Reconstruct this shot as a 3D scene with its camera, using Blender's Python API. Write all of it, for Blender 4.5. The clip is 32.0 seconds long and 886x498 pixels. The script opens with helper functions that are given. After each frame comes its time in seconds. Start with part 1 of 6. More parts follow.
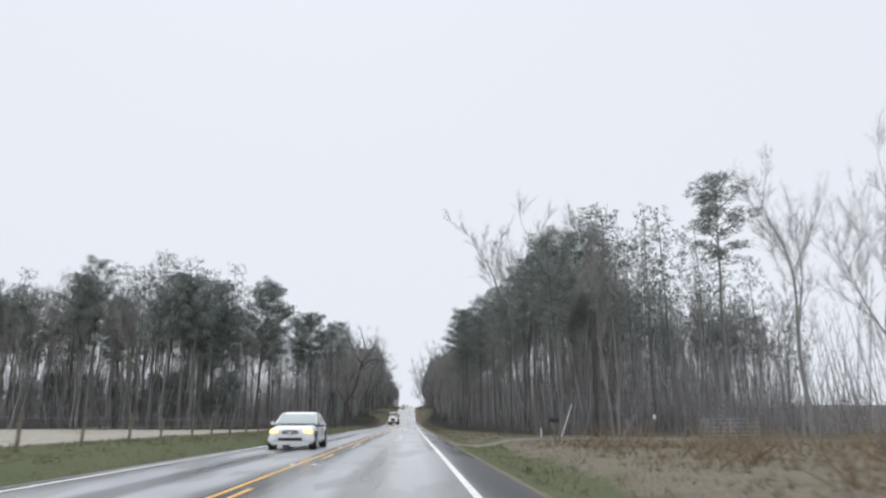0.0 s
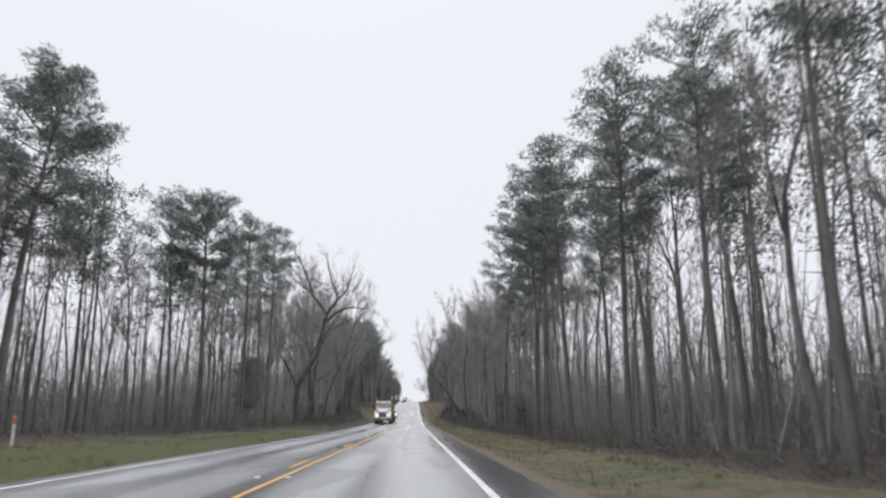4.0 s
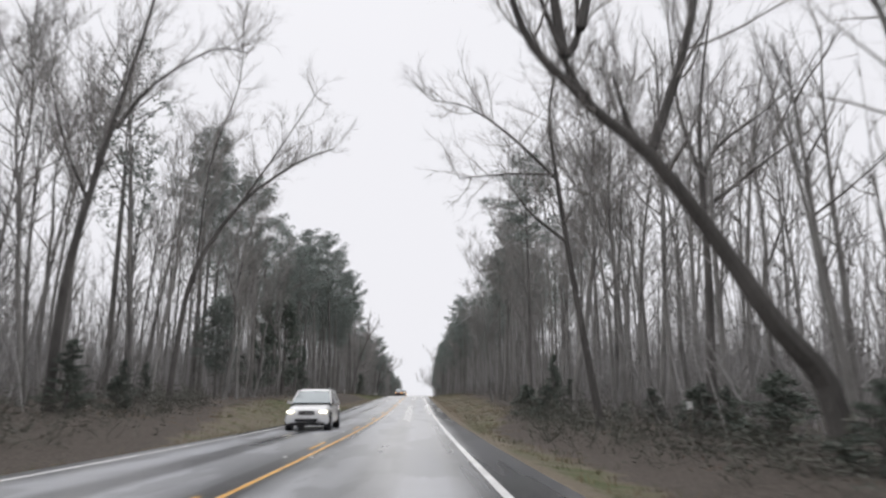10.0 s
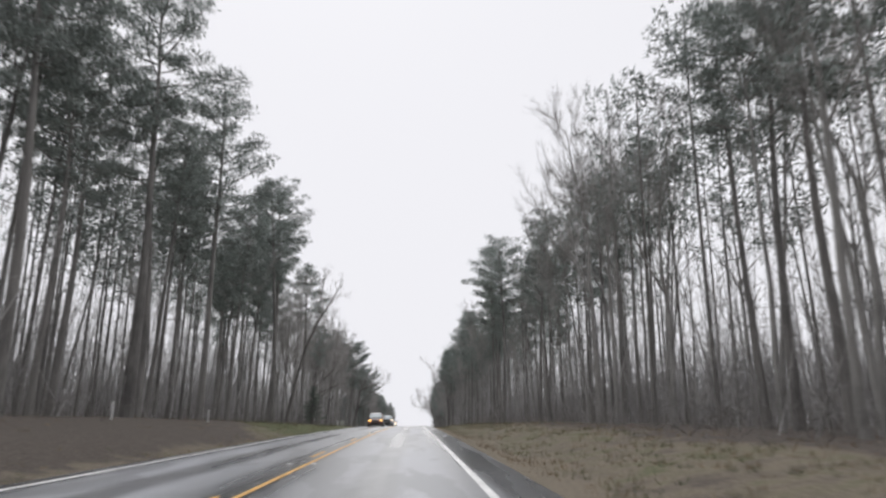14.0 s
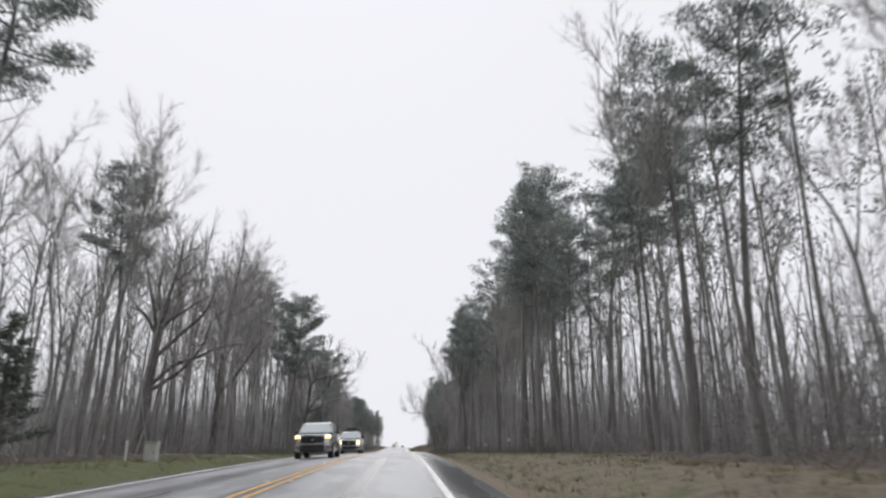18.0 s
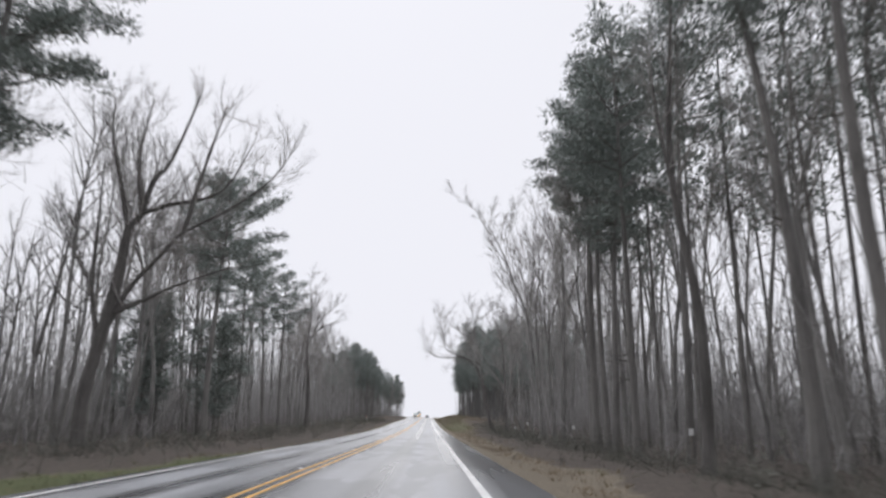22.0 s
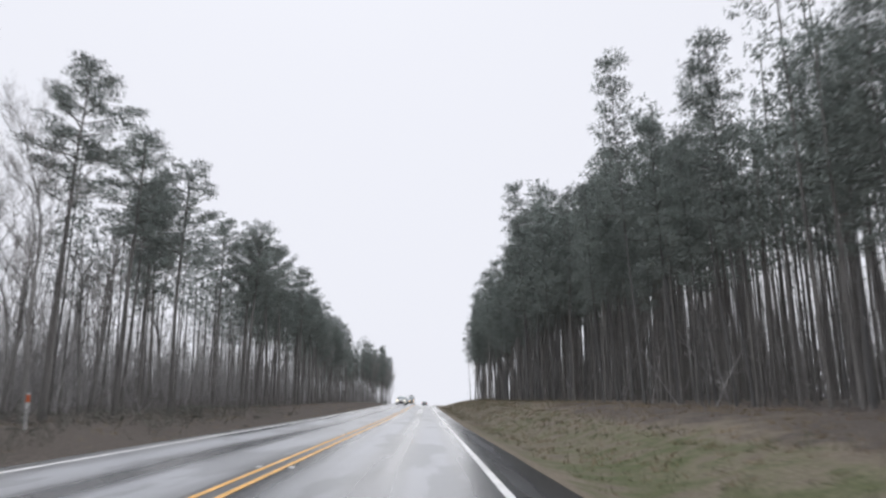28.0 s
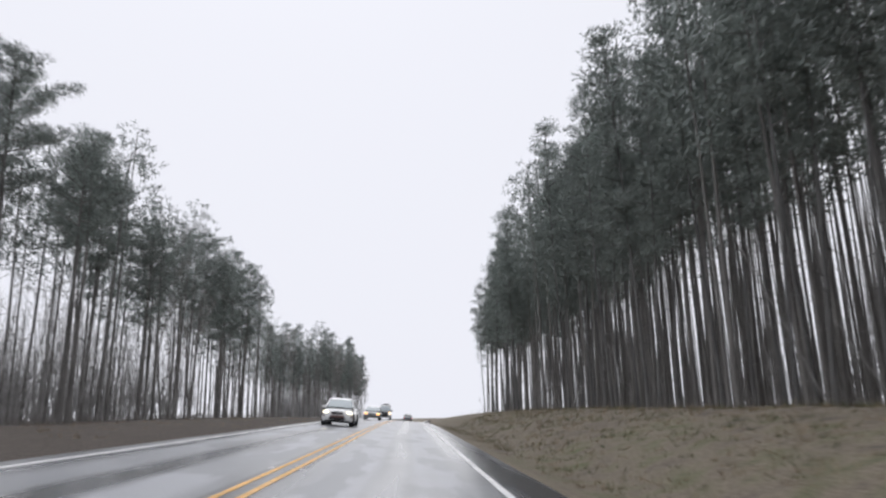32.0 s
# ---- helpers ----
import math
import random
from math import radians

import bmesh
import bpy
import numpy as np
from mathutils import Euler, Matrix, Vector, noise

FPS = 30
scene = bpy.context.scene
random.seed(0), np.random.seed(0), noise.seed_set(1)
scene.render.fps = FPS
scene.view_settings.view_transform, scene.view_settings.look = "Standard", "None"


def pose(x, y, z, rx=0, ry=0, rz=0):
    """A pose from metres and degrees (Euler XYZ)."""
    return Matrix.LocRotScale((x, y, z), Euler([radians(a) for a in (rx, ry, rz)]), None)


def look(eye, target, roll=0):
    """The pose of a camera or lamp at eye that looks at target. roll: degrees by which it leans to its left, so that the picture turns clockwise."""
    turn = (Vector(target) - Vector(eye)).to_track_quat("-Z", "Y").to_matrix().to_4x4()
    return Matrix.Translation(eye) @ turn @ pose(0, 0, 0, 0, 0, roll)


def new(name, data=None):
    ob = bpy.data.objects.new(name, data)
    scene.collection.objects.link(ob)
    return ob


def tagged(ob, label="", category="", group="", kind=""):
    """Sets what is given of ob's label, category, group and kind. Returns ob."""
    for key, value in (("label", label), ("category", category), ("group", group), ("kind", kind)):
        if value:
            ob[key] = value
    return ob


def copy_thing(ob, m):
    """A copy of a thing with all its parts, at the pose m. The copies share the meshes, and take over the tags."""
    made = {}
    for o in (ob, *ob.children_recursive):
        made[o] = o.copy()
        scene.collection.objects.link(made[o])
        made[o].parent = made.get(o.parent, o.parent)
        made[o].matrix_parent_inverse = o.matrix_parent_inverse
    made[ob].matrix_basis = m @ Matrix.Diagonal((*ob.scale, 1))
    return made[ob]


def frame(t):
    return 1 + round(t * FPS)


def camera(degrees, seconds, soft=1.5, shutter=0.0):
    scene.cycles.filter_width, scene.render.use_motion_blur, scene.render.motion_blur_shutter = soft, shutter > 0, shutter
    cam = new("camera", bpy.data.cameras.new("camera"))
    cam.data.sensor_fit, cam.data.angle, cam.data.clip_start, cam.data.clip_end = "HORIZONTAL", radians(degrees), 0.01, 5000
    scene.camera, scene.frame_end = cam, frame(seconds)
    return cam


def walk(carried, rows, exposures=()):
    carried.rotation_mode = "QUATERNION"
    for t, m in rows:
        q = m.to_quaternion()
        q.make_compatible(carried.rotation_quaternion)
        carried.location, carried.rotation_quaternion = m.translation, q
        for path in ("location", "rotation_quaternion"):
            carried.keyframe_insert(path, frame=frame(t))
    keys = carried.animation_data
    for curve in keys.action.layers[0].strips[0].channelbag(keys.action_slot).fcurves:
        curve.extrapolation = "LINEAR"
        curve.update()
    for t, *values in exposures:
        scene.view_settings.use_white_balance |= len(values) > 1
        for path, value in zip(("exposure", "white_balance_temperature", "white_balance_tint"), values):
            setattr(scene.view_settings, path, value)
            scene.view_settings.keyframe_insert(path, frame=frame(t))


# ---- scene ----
cam = camera(65.0, 32.0, soft=2.4, shutter=0.3)
# t, x, y, z, pitch, roll, yaw
PATH = [
    (0, 2.74, 0.00, 1.06, 12.87, 0.16, -2.50),
    (1, 2.69, 19.52, 0.67, 12.85, -0.06, -2.56),
    (2, 2.64, 39.07, 0.30, 12.80, -0.18, -2.45),
    (3, 2.64, 58.65, -0.05, 12.64, 0.00, -2.29),
    (3.5, 2.61, 68.46, -0.21, 12.56, 0.00, -2.20),
    (5.5, 2.50, 107.84, -0.93, 12.90, -0.36, -2.62),
    (6, 2.47, 117.72, -1.12, 12.75, -0.38, -2.42),
    (7, 2.55, 137.53, -1.44, 12.55, -0.14, -2.38),
    (8, 2.56, 157.40, -1.75, 12.49, -0.32, -2.06),
    (9, 2.56, 177.46, -1.97, 12.37, -0.35, -1.82),
    (10, 2.56, 197.85, -2.15, 12.84, -0.19, -2.05),
    (11, 2.57, 218.56, -2.08, 13.32, -0.45, -2.05),
    (12, 2.58, 239.60, -1.80, 13.84, -0.41, -2.03),
    (13, 2.64, 260.80, -1.34, 14.52, -0.02, -2.04),
    (14, 2.56, 282.00, -0.69, 15.15, -0.26, -2.40),
    (14.5, 2.59, 292.60, -0.38, 15.40, -0.25, -2.35),
    (16.5, 2.69, 335.00, 0.81, 16.07, 0.00, -3.43),
    (17, 2.72, 345.60, 1.06, 16.15, 0.05, -3.29),
    (18, 2.92, 366.80, 1.56, 15.95, 0.15, -3.08),
    (19, 3.16, 388.00, 1.98, 15.20, 0.13, -2.02),
    (20, 3.11, 409.20, 2.17, 14.49, 0.46, -1.61),
    (21, 3.01, 430.40, 2.19, 14.03, 0.23, -1.18),
    (22, 2.86, 451.60, 2.14, 13.58, -0.05, -1.13),
    (23, 2.61, 472.80, 1.97, 12.49, -0.28, -1.66),
    (23.5, 2.50, 483.40, 1.90, 11.30, -0.30, -2.25),
    (24, 2.38, 494.00, 1.83, 9.53, -0.35, -3.12),
    (24.5, 2.35, 504.60, 1.76, 8.35, -0.60, -4.10),
    (25, 2.31, 515.20, 1.71, 9.20, -0.79, -4.51),
    (25.5, 2.36, 525.80, 1.69, 9.75, -0.70, -4.45),
    (27.5, 2.58, 568.20, 1.80, 12.15, 0.40, -1.70),
    (28, 2.63, 578.80, 1.90, 12.64, 0.46, -1.31),
    (29, 2.58, 600.00, 1.96, 13.39, 0.73, -1.54),
    (30, 2.39, 621.20, 2.02, 13.69, 0.88, -2.01),
    (31, 2.24, 642.40, 2.18, 13.60, 0.84, -2.31),
    (32, 2.20, 663.60, 2.33, 13.60, 0.91, -2.70),
]
walk(cam, [(t, pose(x, y, z, 90 + p, r, w)) for t, x, y, z, p, r, w in PATH],
     [(0, -0.05, 6250, 7), (3.5, 0.0, 6400, 9), (6, 0.0, 6520, 10), (10, 0.0, 6580, 10), (14, 0.0, 6580, 10), (17, 0.0, 6560, 10), (19, 0.0, 6480, 10), (22, 0.0, 6440, 11), (25, 0.0, 6360, 10), (32, 0.0, 6370, 11)])

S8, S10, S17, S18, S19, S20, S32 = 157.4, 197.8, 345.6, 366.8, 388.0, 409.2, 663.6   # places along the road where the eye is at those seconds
LANE_WIDTH = 3.69
PROFILE = [0.35, 0.00, -0.36, -0.74, -1.11, -1.46, -1.84, -2.23, -2.58, -2.86, -3.09, -3.25, -3.16, -2.89, -2.45, -1.88, -1.27, -0.68, -0.16, 0.32, 0.73, 1.02, 1.10, 1.07, 0.97, 0.83, 0.70, 0.62, 0.59, 0.65, 0.80, 0.91, 0.99, 1.14, 1.31, 1.50, 1.72, 1.90, 2.00, 2.01, 1.94, 1.82, 1.66, 1.49, 1.31, 1.12, 0.92, 0.73, 0.53, 0.33, 0.14, -0.06, -0.26, -0.45, -0.65]
BANK_S = [0, 40, 80, 120, 160, 200, 240, 280, 320, 360, 400, 440, 480, 520, 560, 600, 640, 680, 720]
BANK = [-0.001, -0.003, -0.002, 0.001, 0.001, 0.003, 0.008, 0.009, 0.008, 0.013, 0.021, 0.021, 0.016, 0.009, -0.009, -0.036, -0.061, -0.078, -0.084]

# ---------------------------------------------------------------- world, sun
world = bpy.data.worlds.new("world")
scene.world = world
world.use_nodes = True
wn, wl = world.node_tree.nodes, world.node_tree.links
sky = wn.new("ShaderNodeTexSky")
sky.sky_type, sky.sun_disc = "NISHITA", False
sky.sun_elevation, sky.sun_rotation = radians(52), radians(-11)
sky.air_density, sky.dust_density, sky.ozone_density = 2.0, 8.0, 1.0
grey = wn.new("ShaderNodeHueSaturation")
grey.inputs["Saturation"].default_value = 0.12
wl.new(sky.outputs[0], grey.inputs["Color"])
cloud = wn.new("ShaderNodeMixRGB")
cloud.inputs[0].default_value = 0.985
cloud.inputs[2].default_value = (7.2, 7.25, 7.7, 1)
wl.new(grey.outputs[0], cloud.inputs[1])
wl.new(cloud.outputs[0], wn["Background"].inputs[0])
wn["Background"].inputs[1].default_value = 0.12

sun = new("sun", bpy.data.lights.new("sun", "SUN"))
sun.data.energy, sun.data.angle, sun.data.color = 1.5, radians(140), (1.0, 0.98, 0.95)
sun.matrix_world = look((0, 0, 60), (9, -46, 0))

# ---------------------------------------------------------------- materials


def material(name, base, rough=0.8, scale=3.0, spread=0.25, bump=0.3, fine=40.0, second=None, metal=0.0, spec=0.5, island=0.0, upright=False):
    """A surface with variation at two scales and fine relief."""
    m = bpy.data.materials.new(name)
    m.use_nodes = True
    n, l = m.node_tree.nodes, m.node_tree.links
    b = n["Principled BSDF"]
    tc = n.new("ShaderNodeNewGeometry")
    big, small = n.new("ShaderNodeTexNoise"), n.new("ShaderNodeTexNoise")
    big.inputs["Scale"].default_value, small.inputs["Scale"].default_value = scale, fine
    big.inputs["Detail"].default_value, small.inputs["Detail"].default_value = 4, 3
    for t in (big, small):
        if upright:
            # bark runs in ridges up the stem
            run = n.new("ShaderNodeMapping")
            run.inputs["Scale"].default_value = (1, 1, 0.16 if t is small else 0.5)
            l.new(tc.outputs["Position"], run.inputs["Vector"])
            l.new(run.outputs[0], t.inputs["Vector"])
        else:
            l.new(tc.outputs["Position"], t.inputs["Vector"])
    ramp = n.new("ShaderNodeMixRGB")
    lo = [c * (1 - spread) for c in base]
    hi = second or [min(1, c * (1 + spread)) for c in base]
    ramp.inputs[1].default_value, ramp.inputs[2].default_value = (*lo, 1), (*hi, 1)
    add = n.new("ShaderNodeMath")
    add.operation = "MULTIPLY_ADD"
    l.new(small.outputs[0], add.inputs[0])
    add.inputs[1].default_value = 0.5
    l.new(big.outputs[0], add.inputs[2])
    sub = n.new("ShaderNodeMapRange")
    sub.inputs[1].default_value, sub.inputs[2].default_value = 0.5, 1.0
    l.new(add.outputs[0], sub.inputs[0])
    if island:
        rnd = n.new("ShaderNodeObjectInfo")
        mixr = n.new("ShaderNodeMath")
        mixr.operation = "MULTIPLY_ADD"
        l.new(rnd.outputs["Random"], mixr.inputs[0])
        mixr.inputs[1].default_value = island
        l.new(sub.outputs[0], mixr.inputs[2])
        l.new(mixr.outputs[0], ramp.inputs[0])
    else:
        l.new(sub.outputs[0], ramp.inputs[0])
    l.new(ramp.outputs[0], b.inputs["Base Color"])
    b.inputs["Roughness"].default_value = rough
    b.inputs["Metallic"].default_value = metal
    b.inputs["Specular IOR Level"].default_value = spec
    if bump:
        bp = n.new("ShaderNodeBump")
        bp.inputs["Strength"].default_value, bp.inputs["Distance"].default_value = bump, 0.02
        l.new(small.outputs[0], bp.inputs["Height"])
        l.new(bp.outputs[0], b.inputs["Normal"])
    return m


bark_grey = material("bark_grey", (0.18, 0.175, 0.17), 0.9, 1.2, 0.6, 0.9, 18, island=0.45, upright=True)
bark_pine = material("bark_pine", (0.155, 0.149, 0.143), 0.9, 0.8, 0.4, 0.9, 12, island=0.3, upright=True)
bark_plantation = material("bark_plantation", (0.12, 0.119, 0.117), 0.9, 0.8, 0.4, 0.9, 12, island=0.4, upright=True)
bark_dark = material("bark_dark", (0.11, 0.104, 0.1), 0.9, 1.0, 0.4, 0.6, 18, island=0.3, upright=True)
needles = material("needles", (0.2, 0.228, 0.214), 0.75, 0.35, 0.4, 0.0, 3.0, island=0.25)
cedar_leaf = material("cedar_leaf", (0.125, 0.148, 0.128), 0.75, 0.6, 0.4, 0.0, 4.0, island=0.2)
twig_brown = material("twig_brown", (0.30, 0.288, 0.28), 0.9, 0.5, 0.35, 0.0, 5.0)
# paler than the trunks: mist deep in the wood is put into this colour
stem_grey = material("stem_grey", (0.33, 0.322, 0.318), 0.9, 0.5, 0.3, 0.0, 5.0)
white_paint = material("white_paint", (0.8, 0.8, 0.8), 0.5, 1.5, 0.18, 0.2, 60)
yellow_paint = material("yellow_paint", (0.75, 0.41, 0.09), 0.5, 1.5, 0.2, 0.2, 60)


# ---------------------------------------------------------------- lie of the land
def spline(knots, start, step, s):
    u = (s - start) / step
    j = int(min(max(math.floor(u), 1), len(knots) - 3))
    f = min(max(u - j, 0), 1)
    a, b, c, d = knots[j - 1:j + 3]
    return b + 0.5 * f * (c - a + f * (2 * a - 5 * b + 4 * c - d + f * (3 * (b - c) + d - a)))


def level(s):
    """Height of the road's middle at s metres along it."""
    return spline(PROFILE, -20, 20, s)


def bank(s):
    return float(np.interp(s, BANK_S, BANK))


LANE = LANE_WIDTH
DASH_SHIFT = 3.0
PAVED_L, PAVED_R = -LANE - 0.45, LANE + 0.95
RIGHT_S = (-200, 40, 90, 190, 230, 330, 400, 470, 540, 590, 640, 1300)
RIGHT_UP = (0.1, 0.1, -0.25, -0.5, 0.1, 0.7, 0.2, -0.6, -0.4, 0.8, 1.3, 1.3)
LEFT_S = (-200, 60, 150, 200, 240, 320, 380, 470, 560, 1300)
LEFT_UP = (0.2, 0.2, 0.0, 0.3, 1.1, 1.0, 0.2, 0.0, 0.3, 0.3)


def ground_z(x, s):
    z, c = level(s), bank(s)
    if PAVED_L <= x <= PAVED_R:
        return z + c * x
    if x > 0:
        e, up = x - PAVED_R, float(np.interp(s, RIGHT_S, RIGHT_UP))
        edge = z + c * PAVED_R
    else:
        e, up = PAVED_L - x, float(np.interp(s, LEFT_S, LEFT_UP))
        edge = z + c * PAVED_L
    dip = -0.32 * math.sin(min(e / 4.0, 1) * math.pi) - 0.05 * min(e / 0.5, 1)
    k = min(max((e - 1.5) / 7.0, 0), 1)
    rough = 0.12 * noise.noise((x * 0.25, s * 0.25, 3.1)) * min(e / 3, 1) + 0.6 * noise.noise((x * 0.02, s * 0.02, 7.7)) * min(max(e - 8, 0) / 30, 1)
    return edge + dip + up * k * k * (3 - 2 * k) + rough


# ---------------------------------------------------------------- mesh helpers
def mesh_of(name, verts, faces, mat, smooth=False):
    me = bpy.data.meshes.new(name)
    me.from_pydata([tuple(v) for v in verts], [], faces)
    me.materials.append(mat)
    if smooth:
        me.shade_smooth()
    me.update()
    return me


def strip(name, x0, x1, s0, s1, mat, lift=0.0, step=4.0, label="", depth=0.0):
    """A band along the road between two offsets from its middle."""
    n = max(1, int(math.ceil((s1 - s0) / step)))
    vs, fs = [], []
    for i in range(n + 1):
        s = s0 + (s1 - s0) * i / n
        for x in (x0, x1):
            vs.append((x, s, level(s) + bank(s) * x + lift))
    for i in range(n):
        fs.append((2 * i, 2 * i + 1, 2 * i + 3, 2 * i + 2))
    return new(name, mesh_of(name, vs, fs, mat))

# ---------------------------------------------------------------- ground, road, markings
def ground_material():
    m = bpy.data.materials.new("verge_and_litter")
    m.use_nodes = True
    n, l = m.node_tree.nodes, m.node_tree.links
    b = n["Principled BSDF"]
    geo = n.new("ShaderNodeNewGeometry")
    xyz = n.new("ShaderNodeSeparateXYZ")
    l.new(geo.outputs["Position"], xyz.inputs[0])

    def noise_at(scale, detail=4):
        t = n.new("ShaderNodeTexNoise")
        t.inputs["Scale"].default_value, t.inputs["Detail"].default_value = scale, detail
        l.new(geo.outputs["Position"], t.inputs["Vector"])
        return t.outputs[0]

    def maths(op, a, c, d=None):
        t = n.new("ShaderNodeMath")
        t.operation = op
        for i, v in enumerate((a, c, d)):
            if v is None:
                continue
            if isinstance(v, (int, float)):
                t.inputs[i].default_value = v
            else:
                l.new(v, t.inputs[i])
        return t.outputs[0]

    def mix(f, a, c):
        t = n.new("ShaderNodeMixRGB")
        l.new(f, t.inputs[0])
        for i, v in ((1, a), (2, c)):
            if isinstance(v, tuple):
                t.inputs[i].default_value = (*v, 1)
            else:
                l.new(v, t.inputs[i])
        return t.outputs[0]

    def band(v, a, c):
        t = n.new("ShaderNodeMapRange")
        t.interpolation_type = "SMOOTHSTEP"
        t.inputs[1].default_value, t.inputs[2].default_value = a, c
        l.new(v, t.inputs[0])
        return t.outputs[0]

    fine = noise_at(14, 5)
    mid = noise_at(1.1, 4)
    far = noise_at(0.12, 3)
    paint = n.new("ShaderNodeVertexColor")
    paint.layer_name = "cover"
    rgb = n.new("ShaderNodeSeparateColor")
    l.new(paint.outputs[0], rgb.inputs[0])
    patch = maths("ADD", maths("MULTIPLY_ADD", mid, 0.9, maths("MULTIPLY", far, 0.5)), -0.7)
    grass = mix(band(fine, 0.3, 0.7), (0.07, 0.086, 0.042), (0.142, 0.154, 0.08))
    straw = mix(band(fine, 0.3, 0.7), (0.138, 0.118, 0.092), (0.262, 0.225, 0.175))
    litter = mix(band(fine, 0.3, 0.72), (0.062, 0.054, 0.049), (0.148, 0.127, 0.111))
    field = mix(band(fine, 0.3, 0.7), (0.33, 0.3, 0.25), (0.46, 0.43, 0.37))
    c = mix(band(maths("ADD", rgb.outputs[1], patch), 0.3, 0.7), litter, straw)
    c = mix(band(maths("ADD", rgb.outputs[0], patch), 0.3, 0.7), c, grass)
    c = mix(band(maths("ADD", rgb.outputs[2], patch), 0.35, 0.65), c, field)
    l.new(c, b.inputs["Base Color"])
    b.inputs["Roughness"].default_value = 0.95
    b.inputs["Specular IOR Level"].default_value = 0.2
    bp = n.new("ShaderNodeBump")
    bp.inputs["Strength"].default_value, bp.inputs["Distance"].default_value = 0.8, 0.06
    l.new(fine, bp.inputs["Height"])
    l.new(bp.outputs[0], b.inputs["Normal"])
    return m


def asphalt_material():
    """Damp asphalt: pale dry stripes, darker damp wheel tracks, fine grain."""
    m = bpy.data.materials.new("asphalt")
    m.use_nodes = True
    n, l = m.node_tree.nodes, m.node_tree.links
    b = n["Principled BSDF"]
    geo = n.new("ShaderNodeNewGeometry")
    stretch = n.new("ShaderNodeMapping")
    stretch.inputs["Scale"].default_value = (0.9, 0.03, 1)
    l.new(geo.outputs["Position"], stretch.inputs[0])
    a, f, w = (n.new("ShaderNodeTexNoise") for _ in range(3))
    l.new(stretch.outputs[0], a.inputs["Vector"])
    a.inputs["Scale"].default_value, a.inputs["Detail"].default_value = 1.0, 3
    l.new(geo.outputs["Position"], f.inputs["Vector"])
    f.inputs["Scale"].default_value, f.inputs["Detail"].default_value = 90, 3
    l.new(geo.outputs["Position"], w.inputs["Vector"])
    w.inputs["Scale"].default_value, w.inputs["Detail"].default_value = 0.5, 8
    r = n.new("ShaderNodeMapRange")
    r.inputs[1].default_value, r.inputs[2].default_value = 0.43, 0.58
    l.new(a.outputs[0], r.inputs[0])
    r2 = n.new("ShaderNodeMath")
    r2.operation = "MULTIPLY_ADD"
    l.new(w.outputs[0], r2.inputs[0])
    r2.inputs[1].default_value = 0.5
    r2.inputs[2].default_value = 0.75
    mul = n.new("ShaderNodeMath")
    mul.operation = "MULTIPLY"
    l.new(r.outputs[0], mul.inputs[0])
    l.new(r2.outputs[0], mul.inputs[1])
    # dry wheel tracks lie a little over one and under three metres from the middle
    xyz = n.new("ShaderNodeSeparateXYZ")
    l.new(geo.outputs["Position"], xyz.inputs[0])

    def calc(op, *args):
        q = n.new("ShaderNodeMath")
        q.operation = op
        for k, v in enumerate(args):
            if isinstance(v, (int, float)):
                q.inputs[k].default_value = v
            else:
                l.new(v, q.inputs[k])
        return q.outputs[0]

    off = calc("ABSOLUTE", calc("SUBTRACT", calc("ABSOLUTE", calc("SUBTRACT", calc("ABSOLUTE", xyz.outputs[0]), 1.9)), 0.82))
    tr = n.new("ShaderNodeMapRange")
    tr.interpolation_type = "SMOOTHSTEP"
    tr.inputs[1].default_value, tr.inputs[2].default_value, tr.inputs[3].default_value, tr.inputs[4].default_value = 0.2, 0.75, 1.0, 0.0
    l.new(off, tr.inputs[0])
    mul_old = mul
    mul = n.new("ShaderNodeMath")
    mul.operation = "MULTIPLY_ADD"
    l.new(mul_old.outputs[0], mul.inputs[0])
    mul.inputs[1].default_value = 0.45
    l.new(calc("MULTIPLY", tr.outputs[0], calc("MULTIPLY_ADD", w.outputs[0], 0.7, 0.25)), mul.inputs[2])
    def ease(v, a, z, lo, hi):
        q = n.new("ShaderNodeMapRange")
        q.interpolation_type = "SMOOTHSTEP"
        for k, u in enumerate((a, z, lo, hi)):
            q.inputs[k + 1].default_value = u
        l.new(v, q.inputs[0])
        return q.outputs[0]

    # dark seam under the yellow pair, oil along the lanes' middles, darker shoulders
    across = calc("ABSOLUTE", xyz.outputs[0])
    seam = ease(across, 0.27, 0.37, 0.36, 1.0)
    oil = calc("MAXIMUM", ease(calc("ABSOLUTE", calc("SUBTRACT", across, 1.9)), 0.12, 0.5, 0.0, 1.0), ease(calc("MULTIPLY_ADD", w.outputs[0], 0.6, a.outputs[0]), 0.7, 0.95, 0.75, 0.1))
    shoulder = ease(across, LANE - 0.1, LANE + 0.25, 1.0, 0.64)
    # damp patches with ragged edges, longer along the road than across
    drawn = n.new("ShaderNodeMapping")
    drawn.inputs["Scale"].default_value = (1.0, 0.22, 1.0)
    l.new(geo.outputs["Position"], drawn.inputs[0])
    wet = n.new("ShaderNodeTexNoise")
    wet.inputs["Scale"].default_value, wet.inputs["Detail"].default_value = 0.75, 7
    l.new(drawn.outputs[0], wet.inputs["Vector"])
    damp = ease(wet.outputs[0], 0.5, 0.56, 1.0, 0.7)
    wear = calc("MULTIPLY", damp, calc("MULTIPLY", calc("MULTIPLY", seam, shoulder), calc("MULTIPLY_ADD", oil, 0.45, 0.55)))
    c = n.new("ShaderNodeMixRGB")
